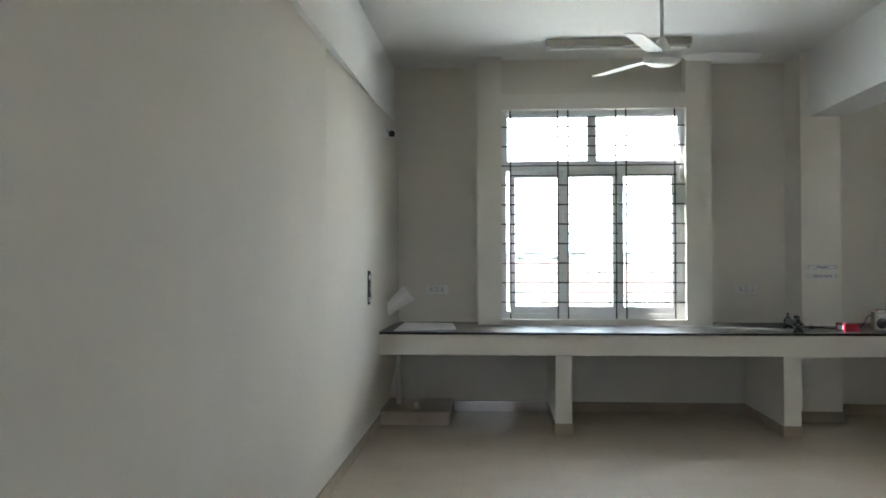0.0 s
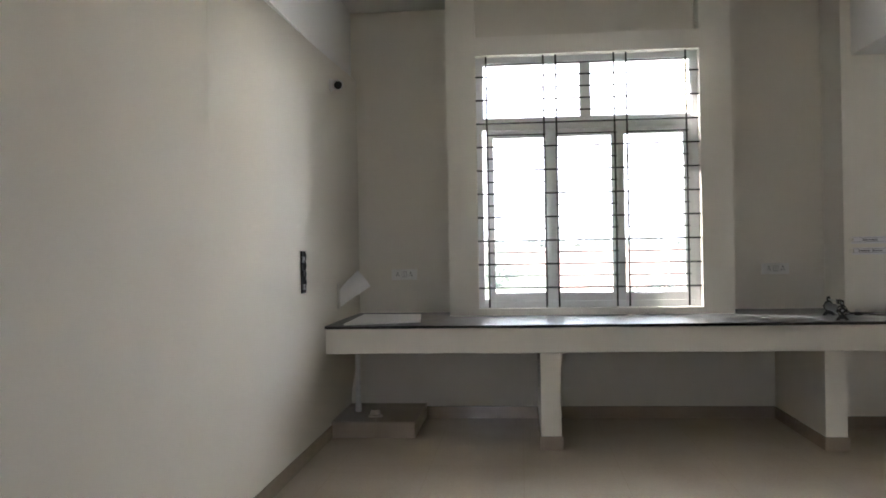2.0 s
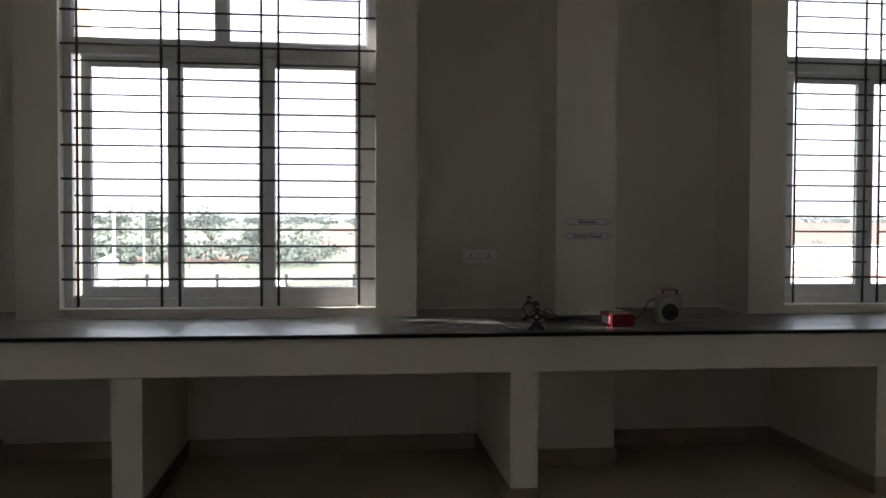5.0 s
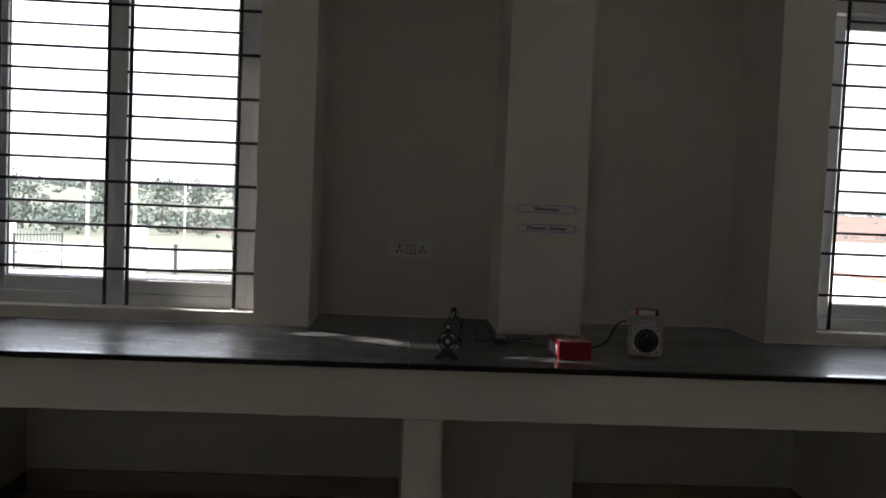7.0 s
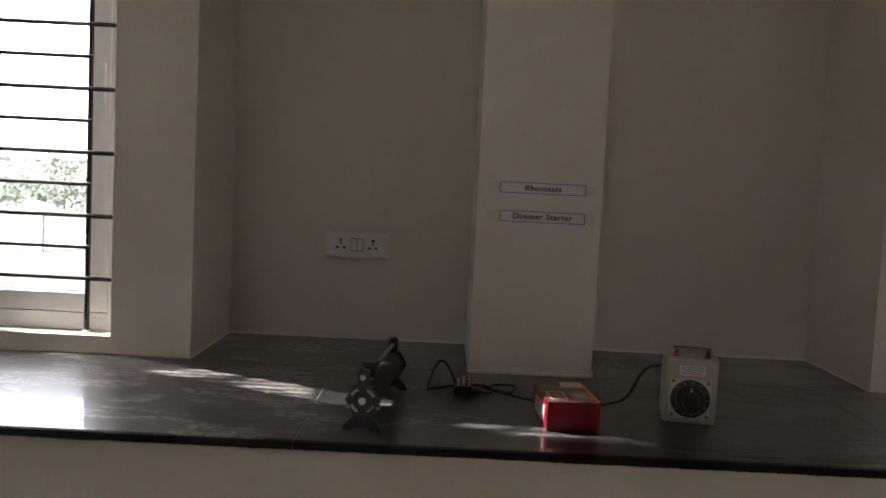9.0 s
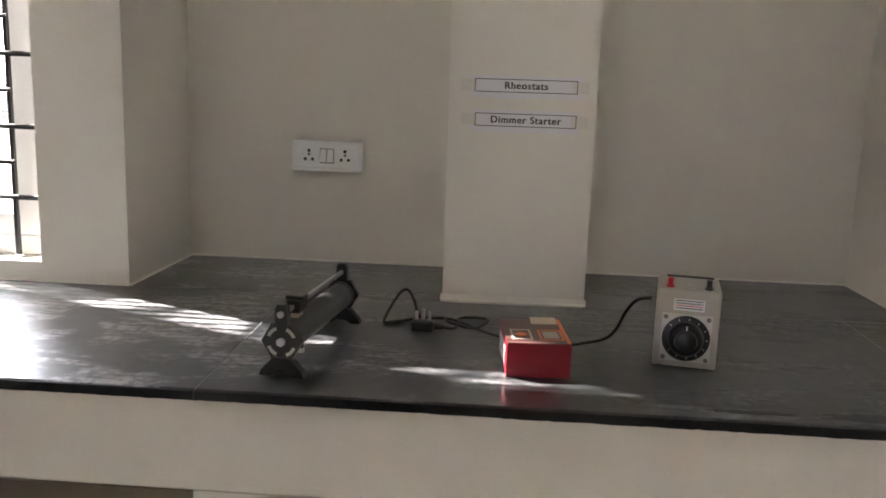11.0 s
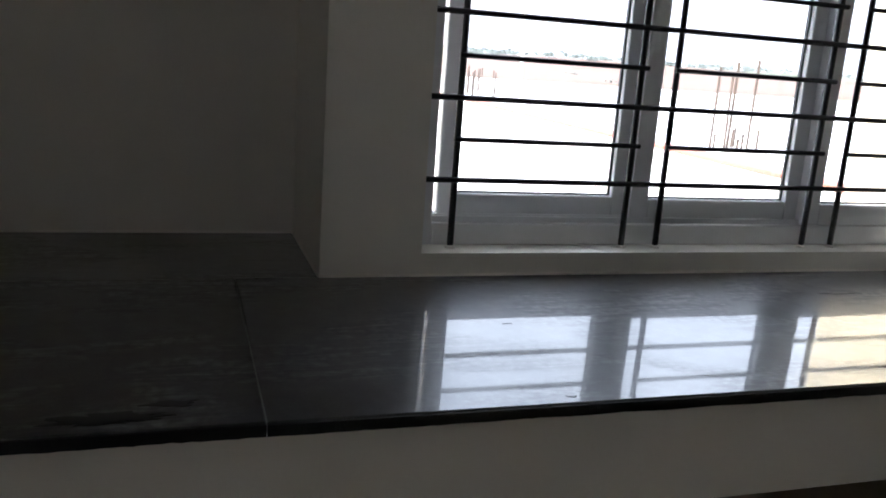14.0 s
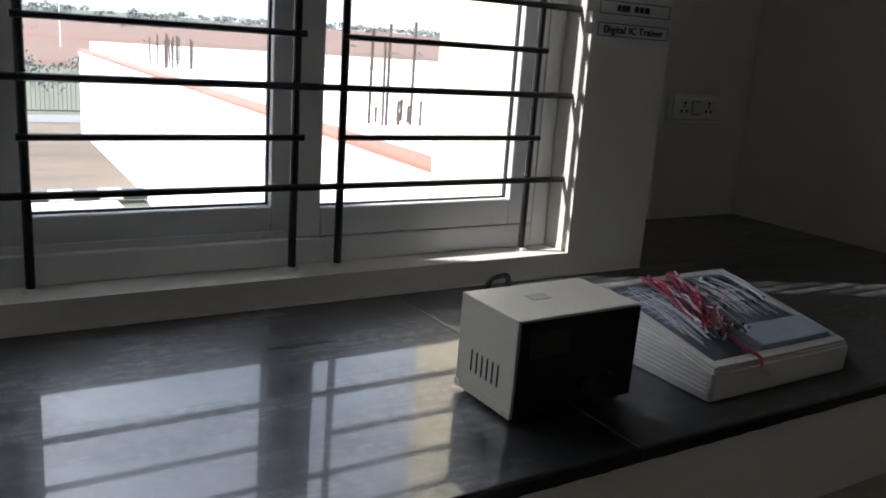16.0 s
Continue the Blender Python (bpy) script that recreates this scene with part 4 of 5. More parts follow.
# ---- sockets and paper labels ----
# grey for the shaded gaps round the rockers, put in as colour
GAP_SHADE = material("gap_shade_grey", (0.22, 0.21, 0.20), 0.6)
def socket_plate(xc, zc, y, wide=0.212, high=0.089):
    """A modular plate with two three-pin outlets and two rocker switches."""
    t = thing("socket_plate", "white wall plate with two sockets and two switches", "socket", "wall sockets", at=pose(xc, y, zc))
    part("surface_box", bm_box(-wide / 2, wide / 2, -0.018, 0, -high / 2, high / 2, bevel=0.004), WHITE_PLASTIC, t)
    part("frame", bm_box(-wide / 2 + 0.012, wide / 2 - 0.012, -0.024, -0.0181, -high / 2 + 0.012, high / 2 - 0.006, bevel=0.003), WHITE_PLASTIC, t)
    part("ledge", bm_box(-wide / 2 + 0.004, wide / 2 - 0.004, -0.030, -0.0181, -high / 2 + 0.003, -high / 2 + 0.011, bevel=0.002), WHITE_PLASTIC, t)
    for s in (-1, 1):
        o = part("outlet", bm_box(s * 0.054 - 0.022, s * 0.054 + 0.022, -0.0265, -0.0241, -0.020, 0.026, bevel=0.001, segs=1), WHITE_PLASTIC, t)
        for px, pz, r in ((0, 0.016, 0.0052), (0, 0.005, 0.0038), (-0.011, -0.009, 0.0048), (0.011, -0.009, 0.0048)):
            part("pin_hole", rod(bmesh.new(), (s * 0.054 + px, -0.0269, pz), (s * 0.054 + px, -0.0250, pz), r, 12), DARK_HOLE, o)
        part("rocker", prism(bmesh.new(), [(-0.0262, -0.017), (-0.0370, -0.016), (-0.0275, 0.020), (-0.0262, 0.021)], "x", s * 0.0105 - 0.0085, s * 0.0105 + 0.0085), WHITE_PLASTIC, t)
    # inset that outlines the rockers with painted shade
    part("rocker_gap_shade", bm_box(-0.0215, 0.0215, -0.0261, -0.0241, -0.0205, 0.0235), GAP_SHADE, t)
    return t


socket_plate(2.637, 1.219, YB)
socket_plate(-0.362, 1.215, YB)
socket_plate(6.93, 1.245, YB)


def paper_label(x0, x1, z0, z1, y, text, size, name_label, tail=True, bars=None):
    """A printed strip with a ruled border, taped to the wall."""
    t = thing("paper_label", name_label, "label", "printed labels")
    part("strip", bm_box(x0 - 0.012, x1 + 0.010, y - 0.0012, y, z0 - 0.014, z1 + 0.008), PAPER, t)
    bm = bmesh.new()
    w = 0.0017
    for bx0, bx1, bz0, bz1 in ((x0, x1, z0, z0 + w), (x0, x1, z1 - w, z1), (x0, x0 + w, z0 + w, z1 - w), (x1 - w, x1, z0 + w, z1 - w)):
        box(bm, bx0, bx1, y - 0.0020, y - 0.00125, bz0, bz1)
    part("border", bm, INK, t)
    for s in (-1, 1):
        e = (x0 - 0.012) if s < 0 else (x1 + 0.010)
        part("tape", bm_box(e - 0.022, e + 0.018, y - 0.0017, y - 0.00125, z0 + 0.002, z1 - 0.002), TAPE, t, "clear adhesive tape")
    mid = Matrix.Translation(((x0 + x1) / 2, y - 0.0018, (z0 + z1) / 2)) @ Matrix.Rotation(radians(90), 4, "X")
    if text:
        lettering("lettering", text, size, mid, INK, t, bold=0.0003)
        lettering("lettering", text, size, Matrix.Translation((0.0011, -0.0002, 0)) @ mid, INK, t, bold=0.0003)
    for bx0, bx1 in bars or ():
        part("print_bar", bm_box(bx0, bx1, y - 0.0020, y - 0.00125, z0 + 0.008, z1 - 0.008), INK, t)


COLY = 7.739
paper_label(3.081, 3.329, 1.420, 1.4515, COLY, "Rheostats", 0.0235, "white printed paper label taped to the column")
paper_label(3.084, 3.330, 1.338, 1.3695, COLY, "Dimmer Starter", 0.0235, "white printed paper label taped to the column")
paper_label(6.122, 6.330, 1.424, 1.452, 7.717, "Digital IC Trainer", 0.0215, "white printed paper label taped beside the window")
paper_label(6.122, 6.330, 1.470, 1.498, 7.717, "", 0.02, "white paper label with smudged print beside the window", bars=((6.172, 6.182), (6.185, 6.195), (6.198, 6.208), (6.222, 6.234), (6.238, 6.248), (6.252, 6.266)))


# ---- instruments on the counter ----
def rheostat():
    """A wire-wound tube between two cast end plates with a slider rod on top."""
    t = thing("rheostat", "black sliding rheostat with wire-wound tube on the counter", "rheostat", at=FALL @ pose(2.769, 7.13, CT, 0, 0, -6.4))
    L = 0.365
    for y in (0.0, L):
        end = bmesh.new()
        hexa = [(0.039 * math.cos(radians(30 + 60 * k) + radians(30)), 0.066 + 0.039 * math.sin(radians(30 + 60 * k) + radians(30))) for k in range(6)]
        prism(end, hexa, "y", y - 0.006, y + 0.006)
        prism(end, [(-0.043, 0.0), (-0.040, 0.010), (-0.016, 0.036), (0.016, 0.036), (0.040, 0.010), (0.043, 0.0), (0.022, 0.0), (0.010, 0.008), (-0.010, 0.008), (-0.022, 0.0)], "y", y - 0.010, y + 0.010)
        prism(end, [(-0.012, 0.095), (-0.012, 0.128), (-0.007, 0.136), (0.007, 0.136), (0.012, 0.128), (0.012, 0.095)], "y", y - 0.007, y + 0.007)
        e = part("end_plate", end, BLACK, t, "black cast end plate")
        s = -1 if y == 0 else 1
        for k in range(4):
            q = [radians(22 + 90 * k + 6.5 * j) for j in range(8)]
            arc = [(0.029 * math.cos(v), 0.066 + 0.029 * math.sin(v)) for v in q] + [(0.023 * math.cos(v), 0.066 + 0.023 * math.sin(v)) for v in reversed(q)]
            part("slot", prism(bmesh.new(), arc, "y", y + s * 0.0064, y + s * 0.0078), GREY_METAL, e, "pale slot showing the tube end")
        part("centre_bolt", rod(bmesh.new(), (0, y + s * 0.005, 0.066), (0, y + s * 0.014, 0.066), 0.008, 6), STEEL, e)
        part("rod_nut", rod(bmesh.new(), (0, y + s * 0.006, 0.118), (0, y + s * 0.013, 0.118), 0.0065, 6), STEEL, e)
    prof = []
    n = 90
    for k in range(n + 1):
        yy = 0.008 + (L - 0.016) * k / n
        prof.append((0.0275 + (0.0006 if k % 2 else 0.0), yy))
    m = Matrix.Translation((0, 0, 0.066)) @ Matrix.Rotation(radians(-90), 4, "X")
    part("winding", disc_profile(bmesh.new(), prof, m, 28), COIL, t, "grey resistance wire winding", shade=True)
    for yy in (0.014, L - 0.014):
        part("end_band", disc_profile(bmesh.new(), [(0.0295, yy - 0.005), (0.0295, yy + 0.005)], m, 28), BLACK, t)
    part("slider_rod", bm_box(-0.004, 0.004, 0.005, L - 0.005, 0.113, 0.121, bevel=0.001), STEEL, t, "bright square slider rod")
    sl = part("slider", bm_box(-0.014, 0.014, 0.050, 0.098, 0.104, 0.128, bevel=0.004), BLACK, t)
    part("knob", bm_box(-0.018, 0.018, 0.058, 0.090, 0.128, 0.136, bevel=0.003), BLACK, sl)
    part("contact", bm_box(-0.007, 0.007, 0.060, 0.088, 0.0935, 0.104), BRASS, sl)
    for x in (-0.030, 0.030):
        tb = part("terminal", rod(bmesh.new(), (x, 0.012, 0.044), (x, 0.012, 0.052), 0.007, 12), STEEL, t, "bright screw terminal")
        part("terminal_cap", rod(bmesh.new(), (x, 0.012, 0.052), (x, 0.012, 0.062), 0.0055, 10), BLACK, tb)


rheostat()


def red_carton():
    """A small printed carton with a loose flap."""
    t = thing("instrument_carton", "red printed cardboard carton on the counter", "box", at=FALL @ pose(3.180, 7.186, CT, 0, 0, 5.0))
    w, dpt, h = 0.122, 0.165, 0.066
    part("carton", bm_box(0, w, 0, dpt, 0, h, bevel=0.0015), RED_CARD, t)
    part("lid", bm_box(0.001, w - 0.001, 0.001, dpt - 0.001, h, h + 0.0015), DARK_CARD, t, "dark printed lid")
    for x0, x1, mat in ((0.012, 0.052, CREAM_PRINT), (0.066, 0.112, ORANGE)):
        bm = bmesh.new()
        for p in ((x0, x1, 0.022, 0.027), (x0, x1, 0.083, 0.088), (x0, x0 + 0.004, 0.027, 0.083), (x1 - 0.004, x1, 0.027, 0.083)):
            box(bm, *p, h + 0.0016, h + 0.0022)
        part("printed_frame", bm, mat, t)
    part("printed_emblem", prism(bmesh.new(), [(0.032 + 0.012 * math.cos(v * 0.524), 0.056 + 0.011 * math.sin(v * 0.524)) for v in range(12)], "z", h + 0.0016, h + 0.0022), ORANGE, t)
    part("printed_band", bm_box(0.074, 0.104, 0.034, 0.076, h + 0.0016, h + 0.0022), GREY_METAL, t)
    part("red_margin", bm_box(w - 0.008, w - 0.001, 0.001, dpt - 0.001, h + 0.0016, h + 0.0022), ORANGE, t)
    part("flap", prism(bmesh.new(), [(0.128, h + 0.002), (0.160, h + 0.006), (0.160, h + 0.0072), (0.128, h + 0.0032)], "x", 0.06, 0.112), CREAM_PRINT, t, "loose pale flap")
    part("side_label", bm_box(-0.0012, 0, 0.03, 0.135, 0.012, 0.050), PAPER, t, "white side sticker")


red_carton()


def dimmer():
    """A small variable transformer in a metal case with a big dial."""
    t = thing("dimmer_transformer", "grey metal dimmer transformer with black dial on the counter", "transformer", at=FALL @ pose(3.470, 7.300, CT, 0, 0, -11))
    w, dpt, h = 0.121, 0.125, 0.160
    part("case", bm_box(0, w, 0, dpt, 0.004, h, bevel=0.003), GREY_METAL, t)
    part("front_panel", bm_box(0.013, w - 0.013, -0.0022, 0.0, 0.016, 0.112, bevel=0.0008, segs=1), PANEL_METAL, t, "bright metal dial plate")
    o = Matrix.Translation((w / 2, -0.0022, 0.064)) @ Matrix.Rotation(radians(90), 4, "X")
    dial = part("dial", disc_profile(bmesh.new(), [(0.0455, 0), (0.0455, 0.003), (0.043, 0.004), (0.034, 0.004)], o, 48), BLACK, t, "black numbered dial plate", shade=True)
    for k in range(11):
        q = radians(-50 + 28 * k)
        bm = bm_box(-0.0009, 0.0009, -0.0009, 0, 0.0375, 0.0412)
        tick = part("tick", bm, GREY_METAL, dial)
        tick.matrix_local = Matrix.Translation((w / 2, -0.0062, 0.064)) @ Matrix.Rotation(q, 4, "Y")
    knob = part("knob", disc_profile(bmesh.new(), [(0.034, 0.004), (0.033, 0.016), (0.030, 0.020), (0.022, 0.022), (0.020, 0.030), (0.017, 0.032)], o, 40), BLACK, t, "black turning knob", shade=True)
    part("pointer", bm_box(w / 2 - 0.0012, w / 2 + 0.0012, -0.0262, -0.0240, 0.064 + 0.020, 0.064 + 0.030), PAPER, knob)
    for x in (0.020, w - 0.020):
        for z in (0.023, 0.105):
            part("screw", rod(bmesh.new(), (x, -0.0046, z), (x, -0.0022, z), 0.0046, 12), DARK_STEEL, t, "dull screw head")
    rate = part("rating_label", bm_box(0.033, w - 0.030, -0.0009, 0, 0.119, 0.142), PAPER, t, "white rating label with small print")
    for z in (0.123, 0.128, 0.133, 0.138):
        part("print_bar", bm_box(0.036, w - 0.033, -0.0014, -0.00092, z, z + 0.0016), RED_PLASTIC if z in (0.128,) else INK, rate)
    for x, mat, lab in ((0.024, RED_PLASTIC, "red terminal post"), (w - 0.024, BLACK, "black terminal post")):
        post = part("terminal", rod(bmesh.new(), (x, 0.020, h), (x, 0.020, h + 0.019), 0.0055, 14), mat, t, lab, shade=True)
        part("terminal_base", rod(bmesh.new(), (x, 0.020, h), (x, 0.020, h + 0.004), 0.008, 14), mat, post)
    part("terminal_strip", bm_box(0.016, w - 0.016, 0.024, 0.034, h + 0.0195, h + 0.0225, bevel=0.0008, segs=1), BLACK, t, "thin dark strap over the terminals")
    part("centre_screw", rod(bmesh.new(), (w / 2, 0.035, h), (w / 2, 0.035, h + 0.003), 0.005, 10), STEEL, t)
    for x in (0.014, w - 0.014):
        for y in (0.014, dpt - 0.014):
            part("foot", rod(bmesh.new(), (x, y, 0), (x, y, 0.0045), 0.006, 12), BLACK, t)


dimmer()


def mains_lead():
    """The cord that runs from the transformer behind the carton to its plug."""
    t = thing("mains_lead", "black mains lead with moulded three-pin plug on the counter", "cable", at=FALL)
    z = CT + 0.0035
    part("cord", tube(bmesh.new(), [(3.468, 7.345, CT + 0.128), (3.440, 7.345, CT + 0.122), (3.420, 7.35, CT + 0.095), (3.405, 7.36, CT + 0.055), (3.385, 7.375, CT + 0.028), (3.345, 7.395, CT + 0.010), (3.315, 7.40, z), (3.22, 7.41, z), (3.155, 7.44, z), (3.10, 7.50, z), (3.07, 7.54, z), (3.09, 7.57, z), (3.14, 7.53, z + 0.008), (3.11, 7.47, z + 0.004), (3.055, 7.48, z + 0.012), (3.035, 7.53, z + 0.006), (2.985, 7.545, z), (2.925, 7.505, z), (2.905, 7.50, z + 0.004), (2.925, 7.60, z + 0.040), (2.945, 7.615, z + 0.048), (2.965, 7.58, z + 0.030), (2.985, 7.53, z + 0.006), (3.04, 7.52, z + 0.010), (3.075, 7.49, z + 0.010), (3.065, 7.455, z + 0.006), (3.035, 7.455, CT + 0.012)], 0.0033, 8, 6), CABLE, t, shade=True)
    plug = part("plug", bm_box(2.972, 3.022, 7.440, 7.470, CT, CT + 0.026, bevel=0.006), BLACK, t, "black moulded plug")
    part("grip", rod(bmesh.new(), (3.020, 7.455, CT + 0.012), (3.042, 7.455, CT + 0.011), 0.008, 10, 0.005), BLACK, plug)
    for x in (2.983, 3.011):
        part("pin", rod(bmesh.new(), (x, 7.456, CT + 0.026), (x, 7.456, CT + 0.044), 0.0035, 10), STEEL, plug, "bright steel pin")
    part("earth_pin", rod(bmesh.new(), (2.997, 7.463, CT + 0.026), (2.997, 7.463, CT + 0.048), 0.0042, 10), STEEL, plug, "bright steel pin")


mains_lead()


def power_unit():
    """A cream cased bench unit with slotted side and dark front."""
    t = thing("power_supply", "cream metal bench power supply with dark front on the counter", "power supply", at=FALL @ pose(5.544, 7.156, CT, 0, 0, 1.0))
    w, dpt, h = 0.224, 0.139, 0.150
    part("case", bm_box(0, w, 0.004, dpt, 0.008, h, bevel=0.002), CREAM_CASE, t)
    part("front_panel", bm_box(0.003, w - 0.003, 0.0, 0.0038, 0.010, h - 0.003, bevel=0.001, segs=1), SMOKED, t, "dark smoked front panel")
    for k in range(6):
        y = 0.038 + 0.0125 * k
        part("vent_slot", bm_box(-0.0006, 0.0006, y, y + 0.0032, 0.042, 0.074), DARK_HOLE, t)
    part("lip", bm_box(-0.0015, 0.0, 0.004, dpt, 0.008, 0.018), CREAM_CASE, t)
    for y in (0.018, dpt - 0.014):
        part("screw", rod(bmesh.new(), (-0.003, y, 0.014), (-0.0012, y, 0.014), 0.0035, 10), STEEL, t)
    for x in (0.02, w - 0.02):
        for y in (0.02, dpt - 0.02):
            part("foot", rod(bmesh.new(), (x, y, 0), (x, y, 0.009), 0.008, 12), BLACK, t)
    part("top_mark", bm_box(0.075, 0.110, 0.07, 0.092, h, h + 0.0006), GREY_METAL, t, "faint printed mark")
    part("display", bm_box(0.02, 0.09, -0.0008, 0.0001, 0.095, 0.130), BLACK, t)
    for x in (0.12, 0.165):
        part("knob", rod(bmesh.new(), (x, -0.0005, 0.045), (x, -0.013, 0.045), 0.011, 18), BLACK, t)
    part("cord", tube(bmesh.new(), [(0.056, dpt - 0.001, 0.110), (0.055, dpt + 0.014, 0.140), (0.064, dpt + 0.020, 0.155), (0.082, dpt + 0.022, 0.159), (0.102, dpt + 0.026, 0.152), (0.112, dpt + 0.04, 0.10), (0.12, dpt + 0.080, 0.03), (0.15, dpt + 0.085, 0.004), (0.23, dpt + 0.09, 0.004), (0.31, dpt + 0.075, 0.004)], 0.0042, 8, 6), CABLE, t, "black mains cord", shade=True)


power_unit()


def trainer():
    """A sloping instrument case in clear film, with leads heaped on its panel."""
    t = thing("logic_trainer", "ivory trainer kit in clear film with red leads on top", "trainer kit", at=FALL @ pose(5.872, 7.098, CT, 0, 0, 0.5))
    w, dpt, hf, hb = 0.345, 0.285, 0.049, 0.100
    slope = math.atan2(hb - hf, dpt)
    bm = prism(bmesh.new(), [(0, 0.0), (dpt, 0.0), (dpt, hb), (0, hf)], "x", 0, w)
    bmesh.ops.bevel(bm, geom=bm.edges[:], offset=0.004, segments=2, affect="EDGES")
    part("case", bm, TRAINER_CASE, t)
    top = Matrix.Translation((0, 0, hf)) @ Matrix.Rotation(slope, 4, "X")
    ln = dpt / math.cos(slope)

    def on_top(name, bm, mat, label="", parent=t, shade=False):
        ob = part(name, bm, mat, parent, label, shade)
        ob.matrix_local = top
        return ob

    bm = bmesh.new()
    for p in ((0.006, w - 0.006, 0.006, 0.022), (0.006, w - 0.006, ln - 0.022, ln - 0.006), (0.006, 0.022, 0.022, ln - 0.022), (w - 0.022, w - 0.006, 0.022, ln - 0.022)):
        box(bm, *p, 0.0, 0.006, bevel=0.0015)
    on_top("rim", bm, TRAINER_CASE)
    on_top("panel", bm_box(0.022, w - 0.022, 0.022, ln - 0.022, 0.0, 0.002), BOARD_GREEN, "dark printed circuit panel")
    on_top("breadboard", bm_box(0.140, w - 0.026, 0.026, 0.088, 0.0021, 0.013, bevel=0.002), BOARD_BLUE, "pale solderless breadboard")
    for k in range(7):
        on_top("printed_row", bm_box(0.035, 0.17 + 0.02 * (k % 3), 0.14 + 0.018 * k, 0.1435 + 0.018 * k, 0.0021, 0.0026), BOARD_BLUE)
    for k in range(8):
        on_top("toggle", rod(bmesh.new(), (0.20 + 0.015 * k, 0.155, 0.002), (0.20 + 0.015 * k, 0.158, 0.013), 0.0035, 8), BLACK)
    for k in range(10):
        on_top("jack", rod(bmesh.new(), (0.19 + 0.0135 * k, 0.205, 0.002), (0.19 + 0.0135 * k, 0.205, 0.007), 0.0042, 8), STEEL if k % 2 else RED_PLASTIC)
    for k in range(3):
        on_top("chip", bm_box(0.20 + 0.042 * k, 0.222 + 0.042 * k, 0.235, 0.248, 0.002, 0.006), BLACK)
    rn = random.Random(3)
    for k in range(26):
        x0 = (0.172 if k % 2 else 0.116) + rn.uniform(-0.014, 0.014)
        x1, y1 = 0.082 + rn.uniform(-0.016, 0.022), 0.092 + rn.uniform(-0.020, 0.026)
        pts = []
        for j in range(6):
            v = j / 5
            side = rn.uniform(-0.008, 0.008) + (0.010 if k % 2 else -0.004) * math.sin(3.14 * v)
            pts.append((x0 + (x1 - x0) * v ** 0.9 + side, 0.268 + (y1 - 0.268) * v + rn.uniform(-0.006, 0.006), 0.008 + rn.uniform(0.0, 0.016) + 0.008 * math.sin(3.14 * v)))
        red = k % 5 < 3
        on_top("lead", tube(bmesh.new(), pts, 0.0016, 6, 4), LEAD_RED if red else (BLACK if k % 5 == 3 else PALE_GLINT_PLASTIC), "red test lead" if red else "thin black or pale test lead", shade=True)
    for k in range(44):
        x, y = 0.098 + rn.uniform(-0.034, 0.050), 0.088 + rn.uniform(-0.034, 0.050)
        q = rn.uniform(0, 3.1)
        on_top("lead_clip", rod(bmesh.new(), (x, y, 0.012 + rn.uniform(0, 0.016)), (x + 0.013 * math.cos(q), y + 0.013 * math.sin(q), 0.014 + rn.uniform(0, 0.016)), 0.0026, 6), (BLACK, PALE_GLINT_PLASTIC, BLACK, LEAD_RED, BLACK)[k % 5])
    for k in range(12):
        x = 0.150 + rn.uniform(-0.01, 0.10)
        on_top("component", bm_box(x, x + 0.006, 0.15 + 0.009 * k, 0.156 + 0.009 * k, 0.002, 0.012, bevel=0.001, segs=1), (RED_PLASTIC, BLACK, PALE_GLINT_PLASTIC)[k % 3])
    on_top("loose_lead", tube(bmesh.new(), [(0.095, 0.090, 0.014), (0.105, 0.060, 0.013), (0.100, 0.030, 0.011), (0.108, 0.006, 0.009), (0.103, -0.007, -0.002)], 0.0026, 6, 5), LEAD_RED, "red test lead hanging over the edge", shade=True)
    on_top("lead_tip", rod(bmesh.new(), (0.103, -0.006, -0.001), (0.110, -0.020, -0.008), 0.0018, 6), STEEL, "bare bright lead tip")
    bm = bmesh.new()
    n = 26
    rows = []
    for i in range(n + 1):
        rows.append([])
        for j in range(n + 1):
            u, v = i / n, j / n
            bulge = max(0.0, math.sin(3.1415 * u) * math.sin(3.1415 * v))
            hgt = 0.006 + 0.026 * bulge ** 0.6 + 0.0035 * math.sin(40 * u + 9 * v + 3 * noise.noise(Vector((u * 6, v * 6, 1))))
            rows[-1].append(bm.verts.new((0.004 + (w * 0.66) * u, 0.010 + (ln - 0.02) * v, hgt)))
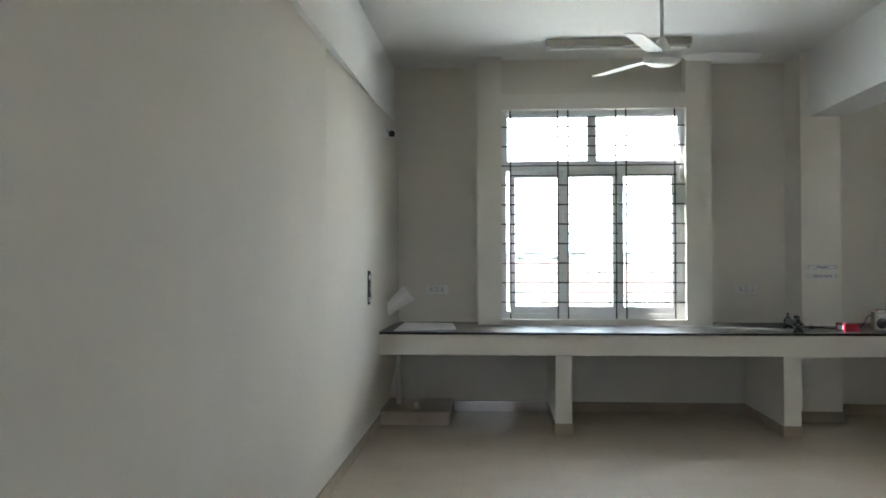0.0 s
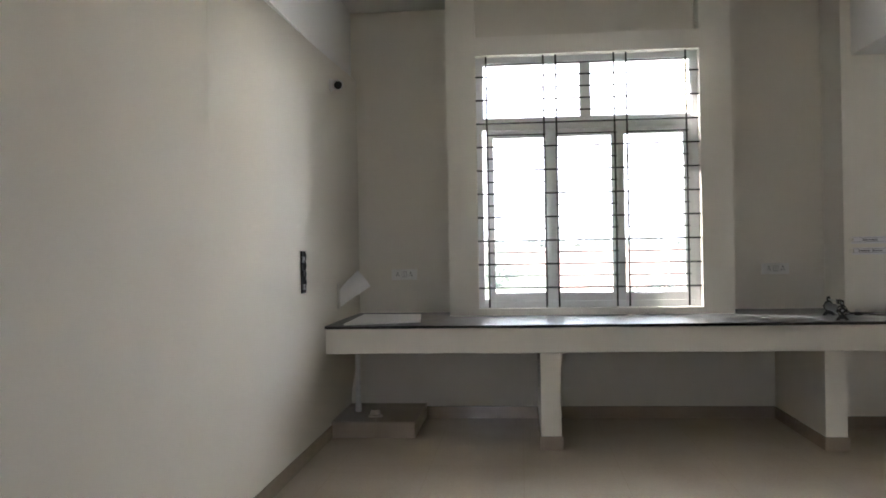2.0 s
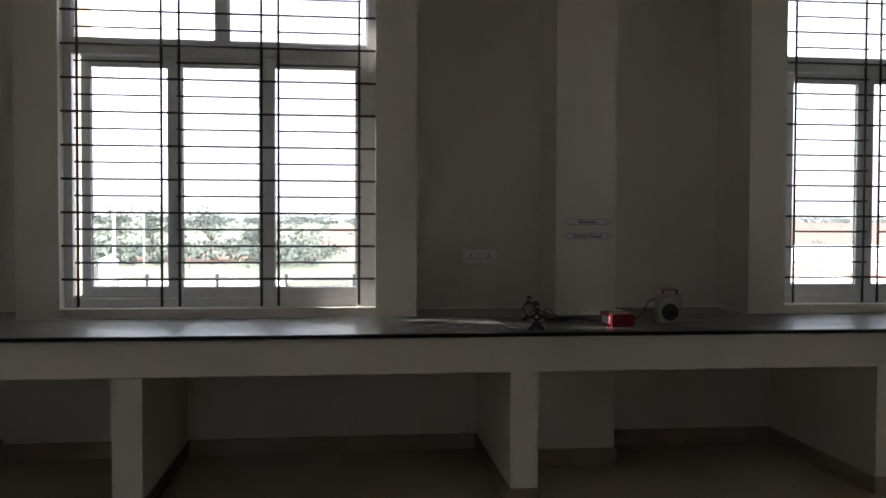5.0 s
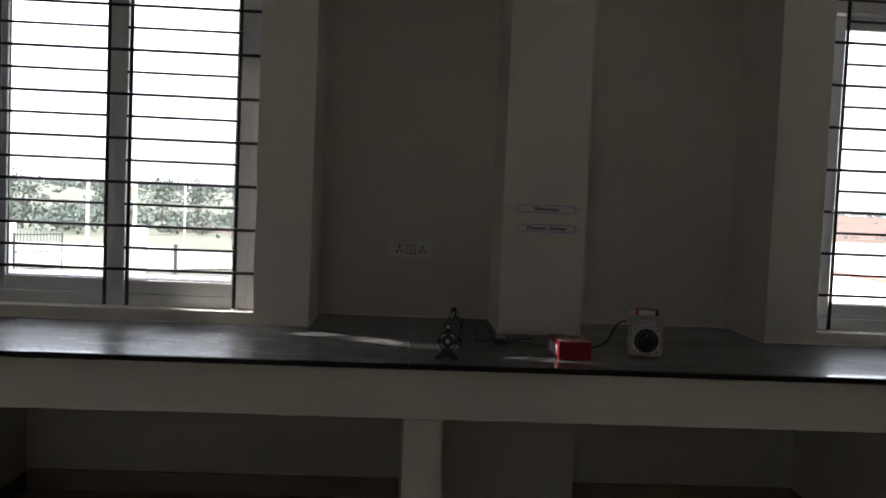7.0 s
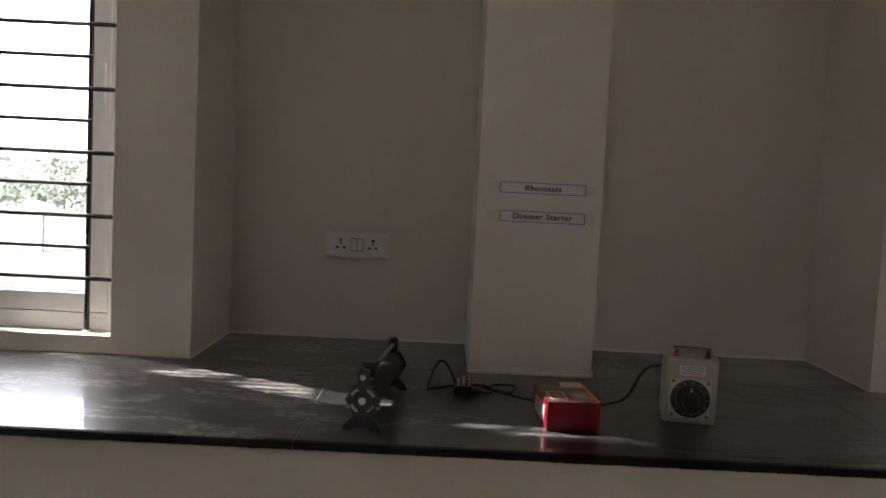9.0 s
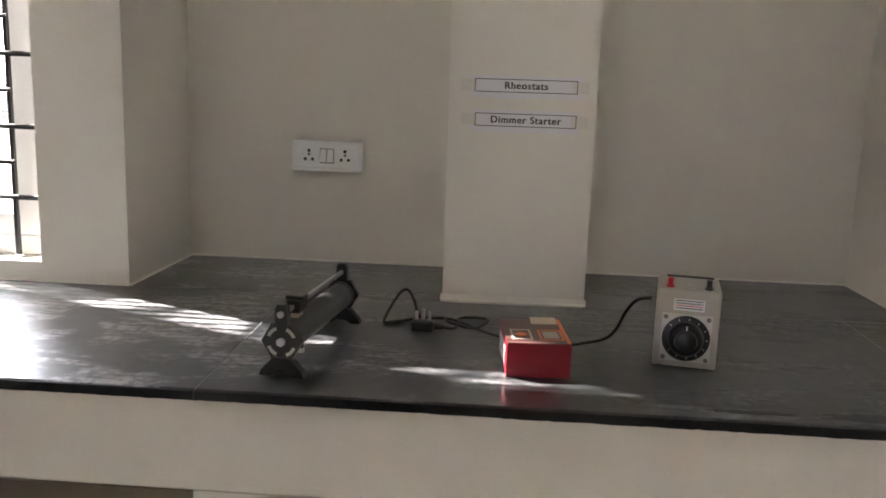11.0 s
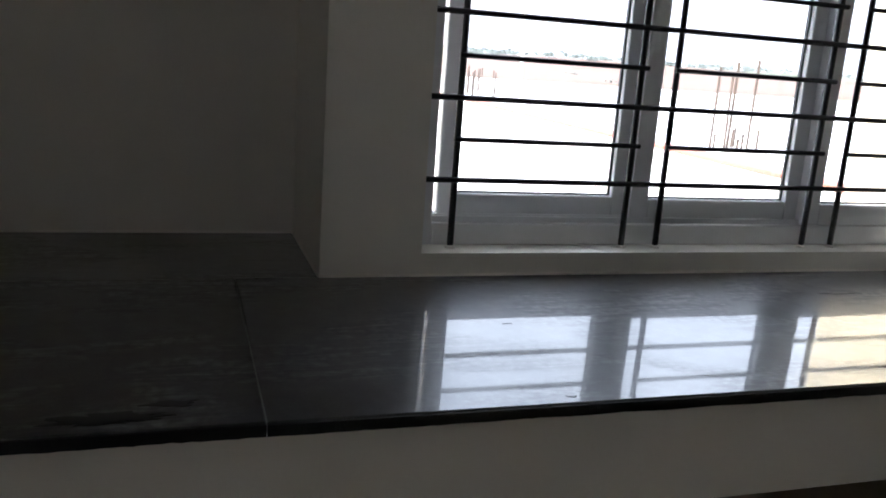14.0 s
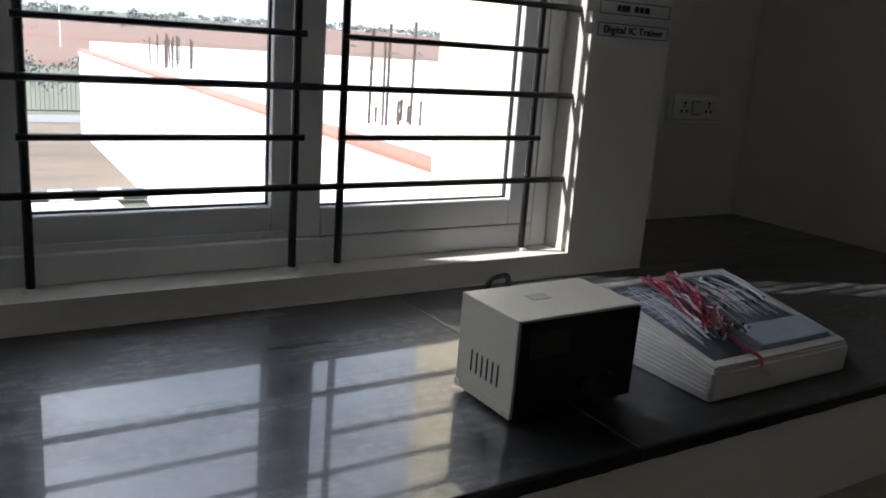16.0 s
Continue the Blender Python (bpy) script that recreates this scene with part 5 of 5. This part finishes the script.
    for i in range(n):
        for j in range(n):
            bm.faces.new((rows[i][j], rows[i + 1][j], rows[i + 1][j + 1], rows[i][j + 1]))
    film = on_top("wrapping_film", bm, FILM, "crinkled clear plastic film", shade=True)
    film.visible_shadow = False
    # glints on the film at the case side, painted as thin pale tubes
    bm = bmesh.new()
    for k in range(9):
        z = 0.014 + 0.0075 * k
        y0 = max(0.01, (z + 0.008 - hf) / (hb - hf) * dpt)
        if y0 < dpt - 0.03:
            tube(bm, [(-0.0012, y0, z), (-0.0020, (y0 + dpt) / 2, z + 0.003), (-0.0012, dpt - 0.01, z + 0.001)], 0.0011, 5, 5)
    tagged(part("film_crease_glint", bm, PAPER, t, "pale tubes painted as glints along the film creases"), kind="stuff")
    # bright streaks of reflected light on the film folds, drawn as whitish tubes
    bm = bmesh.new()
    for k in range(70):
        x = rn.uniform(0.024, 0.110) if k < 34 else rn.uniform(0.165, 0.315)
        y0, y1 = (rn.uniform(0.06, 0.13), rn.uniform(0.20, 0.26)) if k < 34 else (rn.uniform(0.10, 0.16), rn.uniform(0.20, 0.27))
        lift = 0.009 + rn.uniform(0, 0.010)
        drift = rn.uniform(-0.012, 0.012)
        tube(bm, [(x, y0, lift - 0.004), (x + drift * 0.4, (y0 * 2 + y1) / 3, lift), (x + drift, (y0 + 2 * y1) / 3, lift + 0.002), (x + drift * 1.2, y1, lift - 0.003)], rn.uniform(0.0003, 0.0008), 5, 4)
    tagged(on_top("film_fold_glint", bm, PALE_GLINT_PLASTIC, "pale tubes painted as glints on folds of clear film"), kind="stuff")


# whitish: colours the painted film glints and the pale leads and clips
PALE_GLINT_PLASTIC = material("pale_glint_plastic", (0.86, 0.89, 0.93), 0.12)
FILM = bpy.data.materials.new("clear_film")
FILM.use_nodes = True
fn, fl = FILM.node_tree.nodes, FILM.node_tree.links
fn.remove(fn["Principled BSDF"])
f_clear, f_gloss, f_mix = fn.new("ShaderNodeBsdfTransparent"), fn.new("ShaderNodeBsdfGlossy"), fn.new("ShaderNodeMixShader")
f_gloss.inputs["Roughness"].default_value = 0.2
f_mix.inputs[0].default_value = 0.11
fl.new(f_clear.outputs[0], f_mix.inputs[1])
fl.new(f_gloss.outputs[0], f_mix.inputs[2])
fl.new(f_mix.outputs[0], fn["Material Output"].inputs[0])
trainer()
